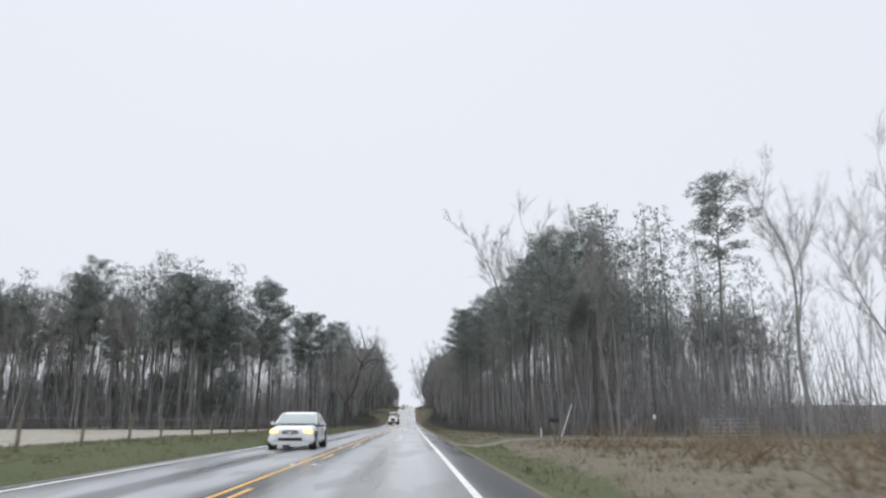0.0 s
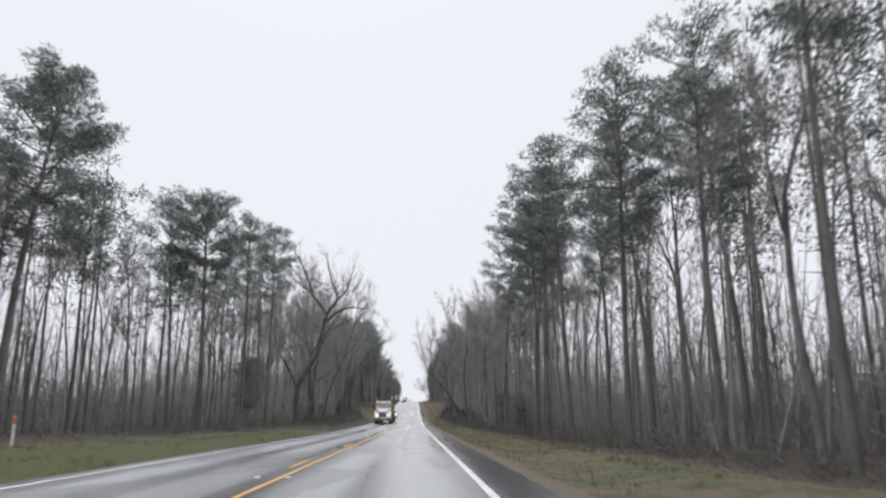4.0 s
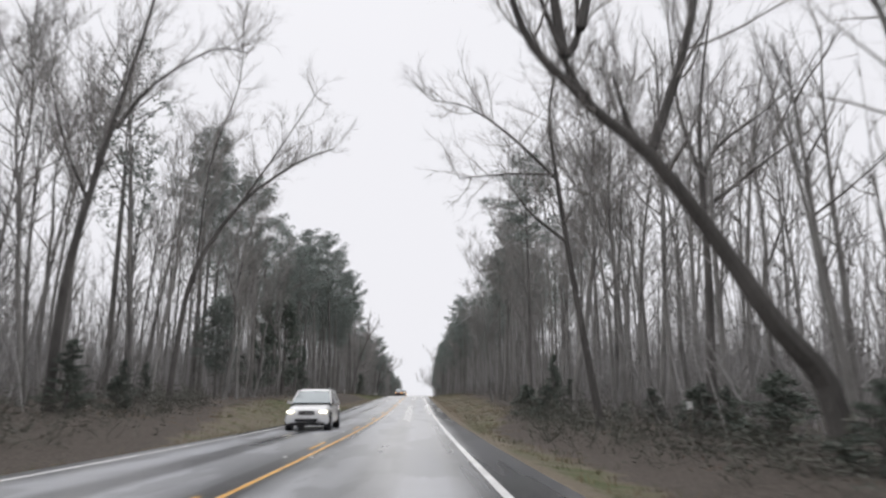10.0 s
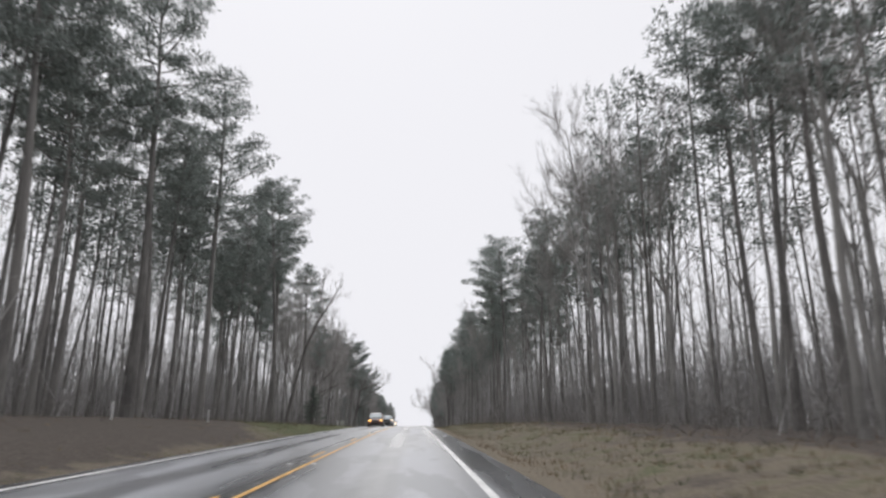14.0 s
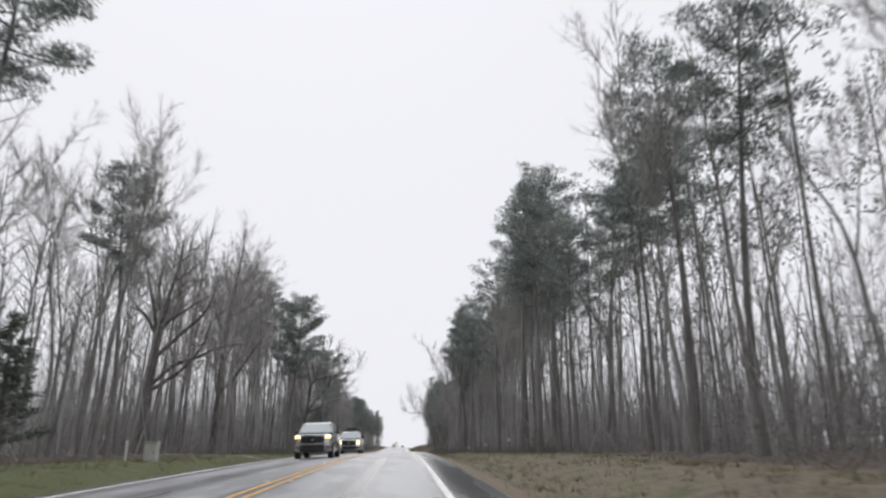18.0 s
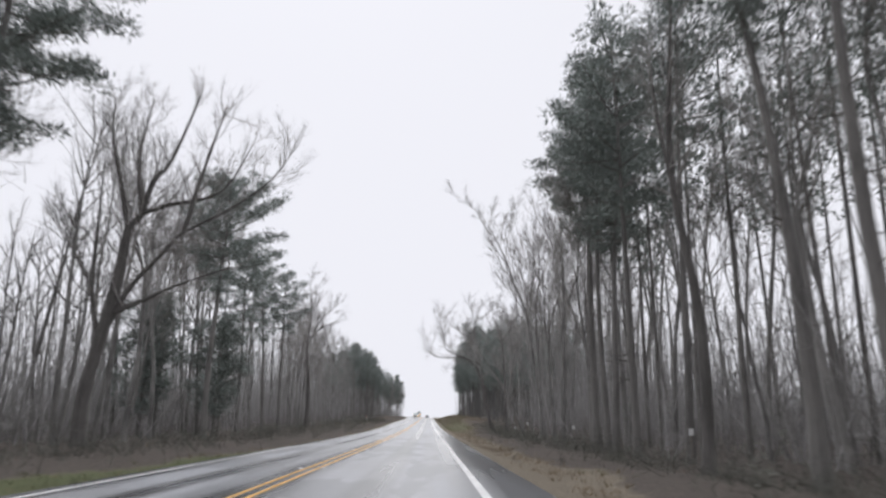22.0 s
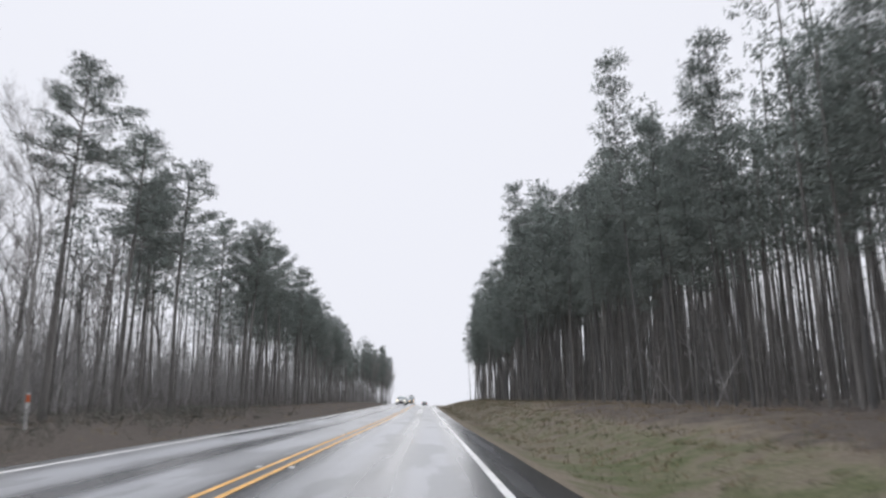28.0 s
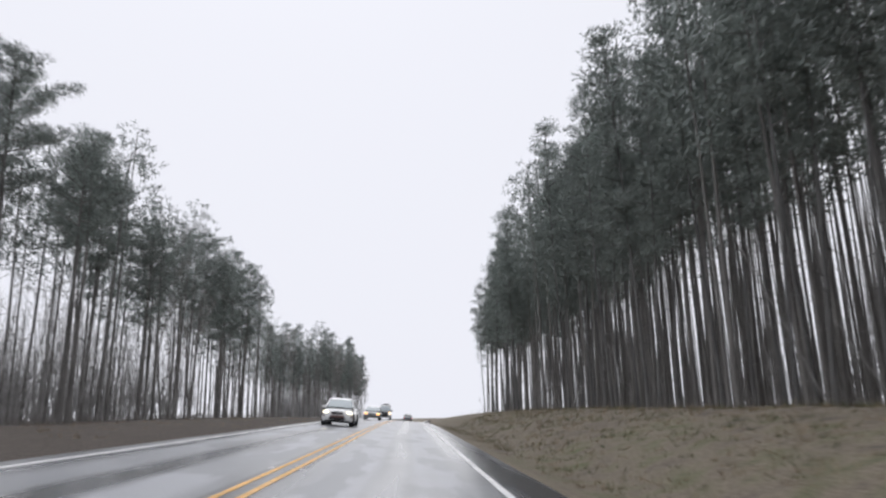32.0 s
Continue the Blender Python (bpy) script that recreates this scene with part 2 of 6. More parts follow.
    c.inputs[1].default_value, c.inputs[2].default_value = (0.095, 0.1, 0.11, 1), (0.36, 0.372, 0.4, 1)
    l.new(mul.outputs[0], c.inputs[0])
    g = n.new("ShaderNodeMixRGB")
    g.blend_type = "OVERLAY"
    g.inputs[0].default_value = 0.35
    l.new(c.outputs[0], g.inputs[1])
    l.new(f.outputs[0], g.inputs[2])
    dark = n.new("ShaderNodeMixRGB")
    dark.blend_type = "MULTIPLY"
    dark.inputs[0].default_value = 1.0
    l.new(g.outputs[0], dark.inputs[1])
    l.new(wear, dark.inputs[2])
    l.new(dark.outputs[0], b.inputs["Base Color"])
    rr = n.new("ShaderNodeMapRange")
    rr.inputs[3].default_value, rr.inputs[4].default_value = 0.24, 0.42
    l.new(mul.outputs[0], rr.inputs[0])
    l.new(rr.outputs[0], b.inputs["Roughness"])
    bp = n.new("ShaderNodeBump")
    bp.inputs["Strength"].default_value, bp.inputs["Distance"].default_value = 0.12, 0.006
    l.new(f.outputs[0], bp.inputs["Height"])
    l.new(bp.outputs[0], b.inputs["Normal"])
    return m


ground_mat, asphalt = ground_material(), asphalt_material()
END = 1080.0

gx = [-600, -350, -220, -150, -110, -80, -60, -48, -40, -34, -29, -25, -22, -19.5, -17.5, -16, -14.5, -13, -11.8, -10.6, -9.5, -8.5, -7.6, -6.8, -6.1, -5.5, -5.0, -4.6, PAVED_L - 0.02]
gx += [PAVED_L + 0.3, PAVED_R - 0.3, PAVED_R + 0.02, 5.2, 5.8, 6.5, 7.3, 8.2, 9.1, 10, 11, 12, 13, 14, 15.5, 17, 19, 22, 25, 29, 34, 40, 48, 60, 80, 110, 150, 220, 350, 600]
gy = [-600, -300, -150, -80] + [-60 + 2.5 * i for i in range(int((END + 60) / 2.5))] + [END, 1300, 1700, 2500]

# what covers the ground beside the pavement: metres along, bare shoulder to, verge to (from the pavement's edge),
# how green the verge is, how dry what lies beyond it
RIGHT_COVER = ((-60, 0.2, 3.4, 1.0, 0.8), (38, 0.3, 3.6, 1.0, 0.8), (47, 0.8, 6.5, 0.45, 0.5), (70, 1.2, 7.0, 0.45, 0.35), (150, 0.6, 4.8, 0.62, 0.12), (180, 0.5, 3.2, 0.55, 0.04), (235, 0.5, 2.6, 0.5, 0.0),
               (262, 1.6, 7.0, 0.36, 0.2), (330, 1.8, 7.5, 0.4, 0.3), (370, 1.4, 8.0, 0.42, 0.35), (425, 1.3, 7.0, 0.42, 0.3), (450, 2.4, 3.2, 0.1, 0.0), (530, 2.4, 4.0, 0.2, 0.0),
               (560, 0.5, 5.5, 0.58, 0.3), (610, 0.4, 6.0, 0.45, 0.35), (640, 0.4, 7.5, 0.35, 0.55), (800, 0.5, 9.0, 0.35, 0.55))
LEFT_COVER = ((-60, 0.3, 9.5, 1.0, 0.6), (90, 0.5, 9.0, 1.0, 0.3), (130, 0.6, 7.5, 0.85, 0.2), (160, 0.9, 2.5, 0.4, 0.0), (220, 0.9, 2.5, 0.4, 0.0), (245, 1.0, 6.5, 0.42, 0.1), (260, 1.0, 8.0, 0.6, 0.1),
              (276, 1.0, 7.0, 0.66, 0.05), (290, 0.9, 3.5, 0.3, 0.05), (325, 0.9, 3.5, 0.3, 0.05), (345, 0.4, 9.0, 0.72, 0.1), (430, 0.4, 8.0, 0.7, 0.1), (470, 0.3, 3.6, 1.0, 0.0), (520, 0.4, 2.5, 0.5, 0.05), (600, 0.4, 2.5, 0.35, 0.15), (800, 0.6, 2.5, 0.3, 0.15))


def cover(x, s):
    """Shares of green grass, of dry straw and of pale field at a place; the rest is leaf litter."""
    rows = RIGHT_COVER if x > 0 else LEFT_COVER
    q = [r[0] for r in rows]
    dirt, verge, green, beyond = (float(np.interp(s, q, [r[k] for r in rows])) for k in (1, 2, 3, 4))
    e = x - PAVED_R if x > 0 else PAVED_L - x
    e += 0.7 * noise.noise((x * 0.3, s * 0.12, 5.0)) * min(max(e, 0), 1)
    if e < dirt:
        mix_in = min(max((e / max(dirt, 0.1) - 0.7) / 0.3, 0), 1)
        return green * mix_in * 0.8, 1.0, 0.0
    if e < verge:
        edge = min((verge - e) / 1.2, 1)
        return green * edge, (0.42 + 0.58 * green) * edge + beyond * (1 - edge), 0.0
    pale = 1.0 if x < -14 and s < 93 + 0.08 * abs(x) else 0.0
    return (0.25 if beyond > 0.5 else 0.0), beyond, pale


verts, tints = [], []
for s in gy:
    for x in gx:
        z = ground_z(x, min(max(s, -60), END))
        verts.append((x, s, z - (0.12 if PAVED_L < x < PAVED_R else 0.0)))
        tints += [*cover(x, s), 1.0]
nx = len(gx)
faces = [(j * nx + i, j * nx + i + 1, (j + 1) * nx + i + 1, (j + 1) * nx + i) for j in range(len(gy) - 1) for i in range(nx - 1)]
ground = tagged(new("ground", mesh_of("ground", verts, faces, ground_mat, True)), "grassy road verge turning to brown leaf litter under trees", "ground", kind="structure")
ground.data.color_attributes.new("cover", "FLOAT_COLOR", "POINT").data.foreach_set("color", tints)


def road_mesh():
    xs = [PAVED_L - 0.05, PAVED_L, -LANE, -1.8, 0, 1.8, LANE, PAVED_R, PAVED_R + 0.05]
    n = int((END + 60) / 2.5)
    vs, fs = [], []
    for i in range(n + 1):
        s = -60 + (END + 60) * i / n
        for k, x in enumerate(xs):
            ragged = 0.06 * noise.noise((s * 0.9, k * 3.0, 0)) if k in (1, 7) else 0
            vs.append((x + ragged, s, level(s) + bank(s) * x - (0.3 if k in (0, 8) else 0)))
    m = len(xs)
    for i in range(n):
        for k in range(m - 1):
            fs.append((i * m + k, i * m + k + 1, (i + 1) * m + k + 1, (i + 1) * m + k))
    return mesh_of("road", vs, fs, asphalt, True)


road = tagged(new("road", road_mesh()), "damp grey two-lane asphalt road with paler wheel tracks", "road", kind="structure")


def marking(x, width, s0, s1, mat, name="edge_line", label=""):
    ob = strip(name, x - width / 2, x + width / 2, s0, s1, mat, 0.006, 2.5)
    ob.parent = road
    if label:
        ob["label"] = label
    return ob


marking(LANE, 0.13, -60, END, white_paint, "edge_line", "solid white painted edge line")
marking(-LANE, 0.13, -60, END, white_paint, "edge_line", "solid white painted edge line")
PASS_US, PASS_THEM = 68.0, 367.0   # our side broken up to the first, theirs between the two
marking(-0.15, 0.1, -60, PASS_US, yellow_paint, "centre_line", "solid yellow painted line")
marking(0.15, 0.1, PASS_US, END, yellow_paint, "centre_line", "solid yellow painted line")
marking(-0.15, 0.1, PASS_THEM, END, yellow_paint, "centre_line", "solid yellow painted line")
s = -55.0 + DASH_SHIFT
while s < PASS_THEM - 3:
    marking(0.15 if s < PASS_US else -0.15, 0.1, s, s + 3.05, yellow_paint, "dash")
    s += 12.19


def reflector():
    bm = bmesh.new()
    bmesh.ops.create_cube(bm, size=1)
    for v in bm.verts:
        top = v.co.z > 0
        v.co = Vector((v.co.x * (0.075 if top else 0.1), v.co.y * (0.05 if top else 0.1), 0.018 if top else 0.0))
    me = bpy.data.meshes.new("reflector")
    bm.to_mesh(me)
    bm.free()
    me.materials.append(white_paint)
    return me


marker = reflector()
s = -50.0 + DASH_SHIFT + 4.6
while s < 760:
    for x in (-0.28, 0.28):
        ob = new("pavement_marker", marker)
        ob.location = (x, s, level(s) + bank(s) * x + 0.001)
        ob.parent = road
    s += 12.19

# ---------------------------------------------------------------- trees


class Soup:
    """Verts and faces gathered as arrays."""

    def __init__(self):
        self.v, self.f, self.n = [], [], 0

    def add(self, v, f):
        self.v.append(np.asarray(v, float))
        self.f += [tuple(i + self.n for i in q) for q in f]
        self.n += len(v)

    def tube(self, pts, radii, sides):
        pts = [Vector(p) for p in pts]
        vs, fs = [], []
        ref = Vector((0.3, 1, 0.1))
        for i, p in enumerate(pts):
            d = (pts[min(i + 1, len(pts) - 1)] - pts[max(i - 1, 0)]).normalized()
            a = d.cross(ref)
            if a.length < 1e-3:
                a = d.cross(Vector((1, 0, 0)))
            a.normalize()
            c = d.cross(a)
            for k in range(sides):
                t = 2 * math.pi * k / sides
                vs.append(p + (a * math.cos(t) + c * math.sin(t)) * radii[i])
        for i in range(len(pts) - 1):
            for k in range(sides):
                k2 = (k + 1) % sides
                fs.append((i * sides + k, i * sides + k2, (i + 1) * sides + k2, (i + 1) * sides + k))
        self.add([tuple(v) for v in vs], fs)

    def blade(self, p, d, length, width, rng):
        """A slender three-cornered twig or needle spray."""
        side = d.cross(Vector((rng.uniform(-1, 1), rng.uniform(-1, 1), rng.uniform(-1, 1))))
        if side.length < 1e-3:
            side = Vector((1, 0, 0))
        side.normalize()
        q = p + d * length
        self.add([tuple(p - side * width / 2), tuple(p + side * width / 2), tuple(q)], [(0, 1, 2)])

    def mesh(self, name, mat):
        me = bpy.data.meshes.new(name)
        vs = np.concatenate(self.v) if self.v else np.zeros((0, 3))
        me.from_pydata(vs.tolist(), [], self.f)
        me.materials.append(mat)
        return me


def rand_dir(rng, up=0.0):
    d = Vector((rng.gauss(0, 1), rng.gauss(0, 1), rng.gauss(0, 1) + up))
    return d.normalized()


def limb(rng, start, d, length, r0, r1, segs, bend, lift):
    pts, radii = [start.copy()], [r0]
    p = start.copy()
    for i in range(segs):
        d = (d + rand_dir(rng) * bend + Vector((0, 0, lift))).normalized()
        p = p + d * (length / segs)
        pts.append(p.copy())
        radii.append(r0 + (r1 - r0) * (i + 1) / segs)
    return pts, radii


def at(pts, t):
    u = t * (len(pts) - 1)
    i = min(int(u), len(pts) - 2)
    return pts[i].lerp(pts[i + 1], u - i), (pts[i + 1] - pts[i]).normalized()


def bare_tree(seed, height, radius, fork=0.45, spread=0.55, lean=0.0, limbs=9, rich=1.0, bend=0.07):
    """A leafless broadleaf: trunk in one soup, boughs and twigs in the other. It leans towards -x."""
    rng = random.Random(seed)
    trunk, crown = Soup(), Soup()
    d0 = Vector((-lean + rng.uniform(-0.04, 0.04), rng.uniform(-0.04, 0.04), 1)).normalized()
    stem = fork + 0.12
    pts, radii = limb(rng, Vector((0, 0, -0.4)), d0, height * stem, radius, radius * 0.62, 7, bend, 0.02 if lean < 0.2 else 0.05)
    radii[0] *= 1.35
    trunk.tube(pts, radii, 8)
    # the trunk parts into two to four rising leaders
    leaders = []
    count = 4 if spread > 0.65 else rng.choice((2, 2, 3))
    first = rng.uniform(0, 6.28)
    for i in range(count):
        p, d = at(pts, 1.0 if i == 0 else rng.uniform(0.8, 1.0))
        ang = first + 6.283 * i / count + rng.uniform(-0.4, 0.4)
        out = Vector((math.cos(ang), math.sin(ang), 0))
        if lean > 0.15:
            out = (out + Vector((-0.6, 0, 0))).normalized()
        k = spread * (0.45 if i == 0 else rng.uniform(0.75, 1.15))
        ln = height * (0.93 - stem) * (1.0 if i == 0 else rng.uniform(0.7, 0.95))
        lp, lr = limb(rng, p, (d + out * k).normalized(), ln, radius * (0.56 if i == 0 else 0.42), radius * 0.08, 9, bend * 1.5, 0.05)
        trunk.tube(lp, lr, 6)
        leaders.append((lp, radius * 0.5))
    limbs = int(limbs * 1.7)
    for i in range(limbs):
        if i < limbs * 0.12:
            lp, r0, t = pts, radius * 0.8, rng.uniform(0.6, 0.95)
        else:
            lp, r0 = leaders[i % len(leaders)]
            t = 0.06 + 0.92 * (i + rng.random()) / limbs
        p, d = at(lp, t)
        ang = rng.uniform(0, 2 * math.pi)
        out = Vector((math.cos(ang), math.sin(ang), 0.15))
        if lean > 0.15:
            out = (out + Vector((-0.4, 0, 0))).normalized()
        ln = height * rng.uniform(0.15, 0.3) * (1.25 - 0.65 * t)
        r = max(r0 * (1 - t) * 0.55, 0.024)
        bp, br = limb(rng, p, (d * (1 - spread) + out * spread).normalized(), ln, r, r * 0.2, 6, 0.18, 0.1)
        crown.tube(bp, br, 4)
        for j in range(int(9 * rich)):
            tt = rng.uniform(0.2, 1.0)
            q, e = at(bp, tt)
            l2 = ln * rng.uniform(0.25, 0.5) * (1.2 - 0.5 * tt)
            cp, cr = limb(rng, q, (e + rand_dir(rng, 0.45) * 0.7).normalized(), l2, max(r * 0.3, 0.01), 0.005, 3, 0.16, 0.1)
            crown.tube(cp, cr, 3)
            for k in range(int(8 * rich)):
                q2, e2 = at(cp, rng.uniform(0.1, 1.0))
                d2 = (e2 + rand_dir(rng, 0.45) * 0.6).normalized()
                l3 = l2 * rng.uniform(0.35, 0.7)
                crown.blade(q2, d2, l3, 0.016, rng)
                for w in range(3):
                    crown.blade(q2 + d2 * l3 * rng.uniform(0.1, 0.9), (d2 + rand_dir(rng, 0.4) * 0.6).normalized(), l3 * rng.uniform(0.4, 0.8), 0.012, rng)
    return trunk.mesh("trunk", bark_grey), crown.mesh("crown", twig_brown)


def pine_tree(seed, height, radius, bole=0.55, wide=3.2, dense=1.0, lean=0.0, bark=None):
    """A pine: long bare bole with dead stubs, and a rounded open crown of needle tufts on crooked boughs."""
    rng = random.Random(seed)
    trunk, crown = Soup(), Soup()
    d0 = Vector((-lean + rng.uniform(-0.02, 0.02), rng.uniform(-0.02, 0.02), 1)).normalized()
    pts, radii = limb(rng, Vector((0, 0, -0.4)), d0, height * 0.97, radius, radius * 0.15, 10, 0.03, 0.01)
    radii[0] *= 1.25
    trunk.tube(pts, radii, 8)
    for i in range(14):
        p, d = at(pts, rng.uniform(0.18, bole + 0.1))
        ang = rng.uniform(0, 6.283)
        bp, br = limb(rng, p, Vector((math.cos(ang), math.sin(ang), rng.uniform(-0.2, 0.2))), rng.uniform(0.4, 2.0), 0.03, 0.008, 3, 0.2, 0)
        trunk.tube(bp, br, 3)
    # boughs rise in loose tiers; each bears side shoots that end in flat, tufted pads of needles
    n = int(30 * dense)
    skew, lobes = rng.uniform(0, 6.28), rng.choice((2, 3))
    for i in range(n):
        u = (i + rng.random()) / n
        t = bole + (1.0 - bole) * u
        p, d = at(pts, min(t, 1))
        ang = i * 2.4 + rng.uniform(-0.5, 0.5)
        swell = math.sin(math.pi * (0.13 + 0.79 * u)) ** 0.75 * (0.82 + 0.2 * math.sin(lobes * ang + skew + 3 * u))
        ln = max(wide * swell * rng.uniform(0.72, 1.08), 0.7)
        if u < 0.16 and rng.random() < 0.4:
            ln *= 0.5
        bp, br = limb(rng, p, Vector((math.cos(ang), math.sin(ang), -0.05 + 0.85 * u)).normalized(), ln, 0.03 + 0.009 * ln, 0.012, 4, 0.16, 0.05)
        trunk.tube(bp, br, 3)
        shoots = max(3, int(2.6 * ln * dense))
        for j in range(shoots):
            f = 0.3 + 0.7 * (j + rng.random()) / shoots
            q, e = at(bp, min(f, 1.0))
            side = Vector((rng.gauss(0, 1), rng.gauss(0, 1), 0.25)).normalized()
            far = rng.uniform(0.2, 0.75) * (1.15 - 0.5 * f)
            c = q + side * far + Vector((0, 0, rng.uniform(0.0, 0.3)))
            size = rng.uniform(0.45, 0.78)
            for k in range(int(32 + 38 * size)):
                v = rand_dir(rng, 0.25)
                at_pad = c + Vector((v.x * size, v.y * size, v.z * size * 0.55)) * rng.uniform(0.35, 1.0)
                crown.blade(at_pad, (v * 0.9 + rand_dir(rng, 0.5) * 0.7).normalized(), rng.uniform(0.18, 0.33), 0.07, rng)
    return trunk.mesh("trunk", bark or bark_pine), crown.mesh("needles", needles)


def cedar_tree(seed, height, wide):
    """A dense dark evergreen with foliage nearly to the ground."""
    rng = random.Random(seed)
    trunk, crown = Soup(), Soup()
    pts, radii = limb(rng, Vector((0, 0, -0.3)), Vector((0, 0, 1)), height, 0.05 + height * 0.012, 0.02, 6, 0.03, 0.02)
    trunk.tube(pts, radii, 6)
    n = int(height * 7)
    for i in range(n):
        t = 0.07 + 0.93 * (i + rng.random()) / n
        p, d = at(pts, min(t, 1))
        ang = rng.uniform(0, 6.283)
        ln = wide * (1 - t) ** 0.75 * rng.uniform(0.6, 1.15) + 0.15
        bp, br = limb(rng, p, Vector((math.cos(ang), math.sin(ang), 0.25)), ln, 0.025, 0.008, 3, 0.15, 0.03)
        trunk.tube(bp, br, 3)
        for j in range(int(4 + 5 * ln)):
            q, e = at(bp, rng.uniform(0.2, 1.0))
            for k in range(11):
                crown.blade(q + rand_dir(rng) * 0.2, (e * 0.5 + rand_dir(rng, 0.4)).normalized(), rng.uniform(0.16, 0.36), 0.07, rng)
    return trunk.mesh("trunk", bark_dark), crown.mesh("foliage", cedar_leaf)


def kind_of_tree(name, meshes, label, group):
    root = tagged(new(name), label, "tree", group)
    for me in meshes:
        ob = new(me.name, me)
        ob.parent = root
    return root


BARE = [kind_of_tree("bare_tree", bare_tree(10 + i, h, r, f, sp, le, n, 1.0, be), "tall leafless broadleaf tree with grey bark at the wood's edge", "roadside trees")
        for i, (h, r, f, sp, le, n, be) in enumerate((
            (22, 0.19, 0.38, 0.42, 0.0, 14, 0.07), (20, 0.16, 0.48, 0.36, 0.05, 12, 0.08), (24, 0.22, 0.34, 0.45, 0.0, 15, 0.07),
            (17, 0.13, 0.36, 0.42, 0.1, 12, 0.1), (21, 0.17, 0.3, 0.5, 0.12, 15, 0.09), (15, 0.1, 0.32, 0.45, 0.14, 11, 0.11)))]
LEANING = [kind_of_tree("leaning_tree", bare_tree(40 + i, h, r, f, sp, le, n, 1.1, be), "leafless broadleaf tree leaning out over the road", "roadside trees")
           for i, (h, r, f, sp, le, n, be) in enumerate(((19, 0.24, 0.24, 0.55, 0.62, 17, 0.08), (16, 0.2, 0.22, 0.6, 0.48, 15, 0.1)))]
PINES = [kind_of_tree("pine_tree", pine_tree(70 + i, h, r, b, w, d), "tall pine with a long bare bole and dark green crown", "roadside trees")
         for i, (h, r, b, w, d) in enumerate(((24, 0.24, 0.58, 4.4, 1.0), (22, 0.21, 0.62, 3.9, 0.95), (26, 0.27, 0.6, 5.0, 1.05), (20, 0.18, 0.5, 3.8, 1.0), (23, 0.2, 0.66, 3.8, 0.95)))]
BROAD_PINES = [kind_of_tree("pine_tree", pine_tree(170 + i, h, r, b, w, d), "old pine with a broad rounded dark green head", "roadside trees")
               for i, (h, r, b, w, d) in enumerate(((23, 0.3, 0.5, 6.4, 1.35), (22, 0.28, 0.56, 5.6, 1.3)))]
CEDARS = [kind_of_tree("cedar_tree", cedar_tree(90 + i, h, w), "dense dark green evergreen reaching nearly to the ground", "evergreens under the trees")
          for i, (h, w) in enumerate(((7, 1.9), (10, 2.4), (4, 1.5)))]


PLANTED = [kind_of_tree("pine_tree", pine_tree(80 + i, h, r, b, w, d, bark=bark_plantation), "slim straight plantation pine with a high dark green crown", "roadside trees")
           for i, (h, r, b, w, d) in enumerate(((24, 0.115, 0.44, 2.6, 1.05), (25, 0.1, 0.5, 2.3, 1.0), (23, 0.105, 0.4, 2.6, 1.1)))]
YOUNG_PINES = [kind_of_tree("young_pine", pine_tree(86 + i, h, 0.13, b, w, 1.2), "bushy young pine with dark green boughs low down", "evergreens under the trees") for i, (h, b, w) in enumerate(((10, 0.28, 3.1), (8, 0.2, 2.7)))]
PROTOTYPES = BROAD_PINES + YOUNG_PINES + BARE + PLANTED + LEANING + PINES + CEDARS
TALL = {}
for p in PROTOTYPES:
    TALL[p.name] = max(max(v.co.z for v in o.data.vertices) for o in p.children)

# ---------------------------------------------------------------- where the trees stand
# along the road: metres, distance of the wood's edge from the middle, share of pines, thickness
RIGHT_WOOD = ((66, 15.5, 0.5, 1.0, 20), (100, 14, 0.6, 1.0, 21), (150, 13, 0.4, 1.0, 22), (178, 11.5, 0.0, 1.0, 25), (255, 11, 0.0, 1.0, 24), (300, 13, 0.35, 1.0, 22),
              (350, 13.5, 0.65, 1.0, 23), (395, 13.5, 0.35, 1.0, 19.5), (430, 13.5, 0.5, 1.1, 22), (492, 12.5, 0.5, 1.0, 22), (508, 12.5, 0.0, 1.0, 26), (550, 13, 0.0, 1.0, 24), (566, 13, 0.0, 1.0, 21),
              (572, 15, 1.0, 2.0, 15), (600, 15, 1.0, 2.0, 16.5), (625, 15, 1.0, 2.1, 18.5), (650, 15, 1.0, 2.1, 22), (675, 15, 1.0, 2.1, 26), (800, 15, 1.0, 1.4, 26))
LEFT_WOOD = ((100, -26, 0.5, 1.0, 21), (130, -22, 0.5, 1.0, 22), (150, -17, 0.4, 1.0, 21), (170, -13.5, 0.3, 1.0, 21), (200, -12, 0.1, 1.0, 24), (270, -12, 0.1, 1.0, 23), (300, -13, 0.9, 1.0, 22), (360, -14, 0.8, 1.0, 23),
             (378, -14, 0.25, 1.15, 20), (425, -13, 0.25, 1.15, 22.5), (480, -13, 0.6, 1.0, 24), (520, -13, 0.2, 0.9, 21), (600, -13.5, 0.1, 1.0, 17), (618, -13.5, 0.15, 1.0, 16.5), (636, -14.5, 0.8, 0.85, 16.5), (690, -15, 0.9, 1.0, 18), (755, -15.5, 0.95, 1.1, 19))


def right_end(x):
    """Where the wood on the right begins, x metres from the road's middle: it draws back behind the field."""
    return float(np.interp(x, (16, 24, 30, 60), (66, 67, 92, 97)))


def along(rows, s, k):
    return float(np.interp(s, [r[0] for r in rows], [r[k] for r in rows]))


rng = random.Random(5)
spots = []


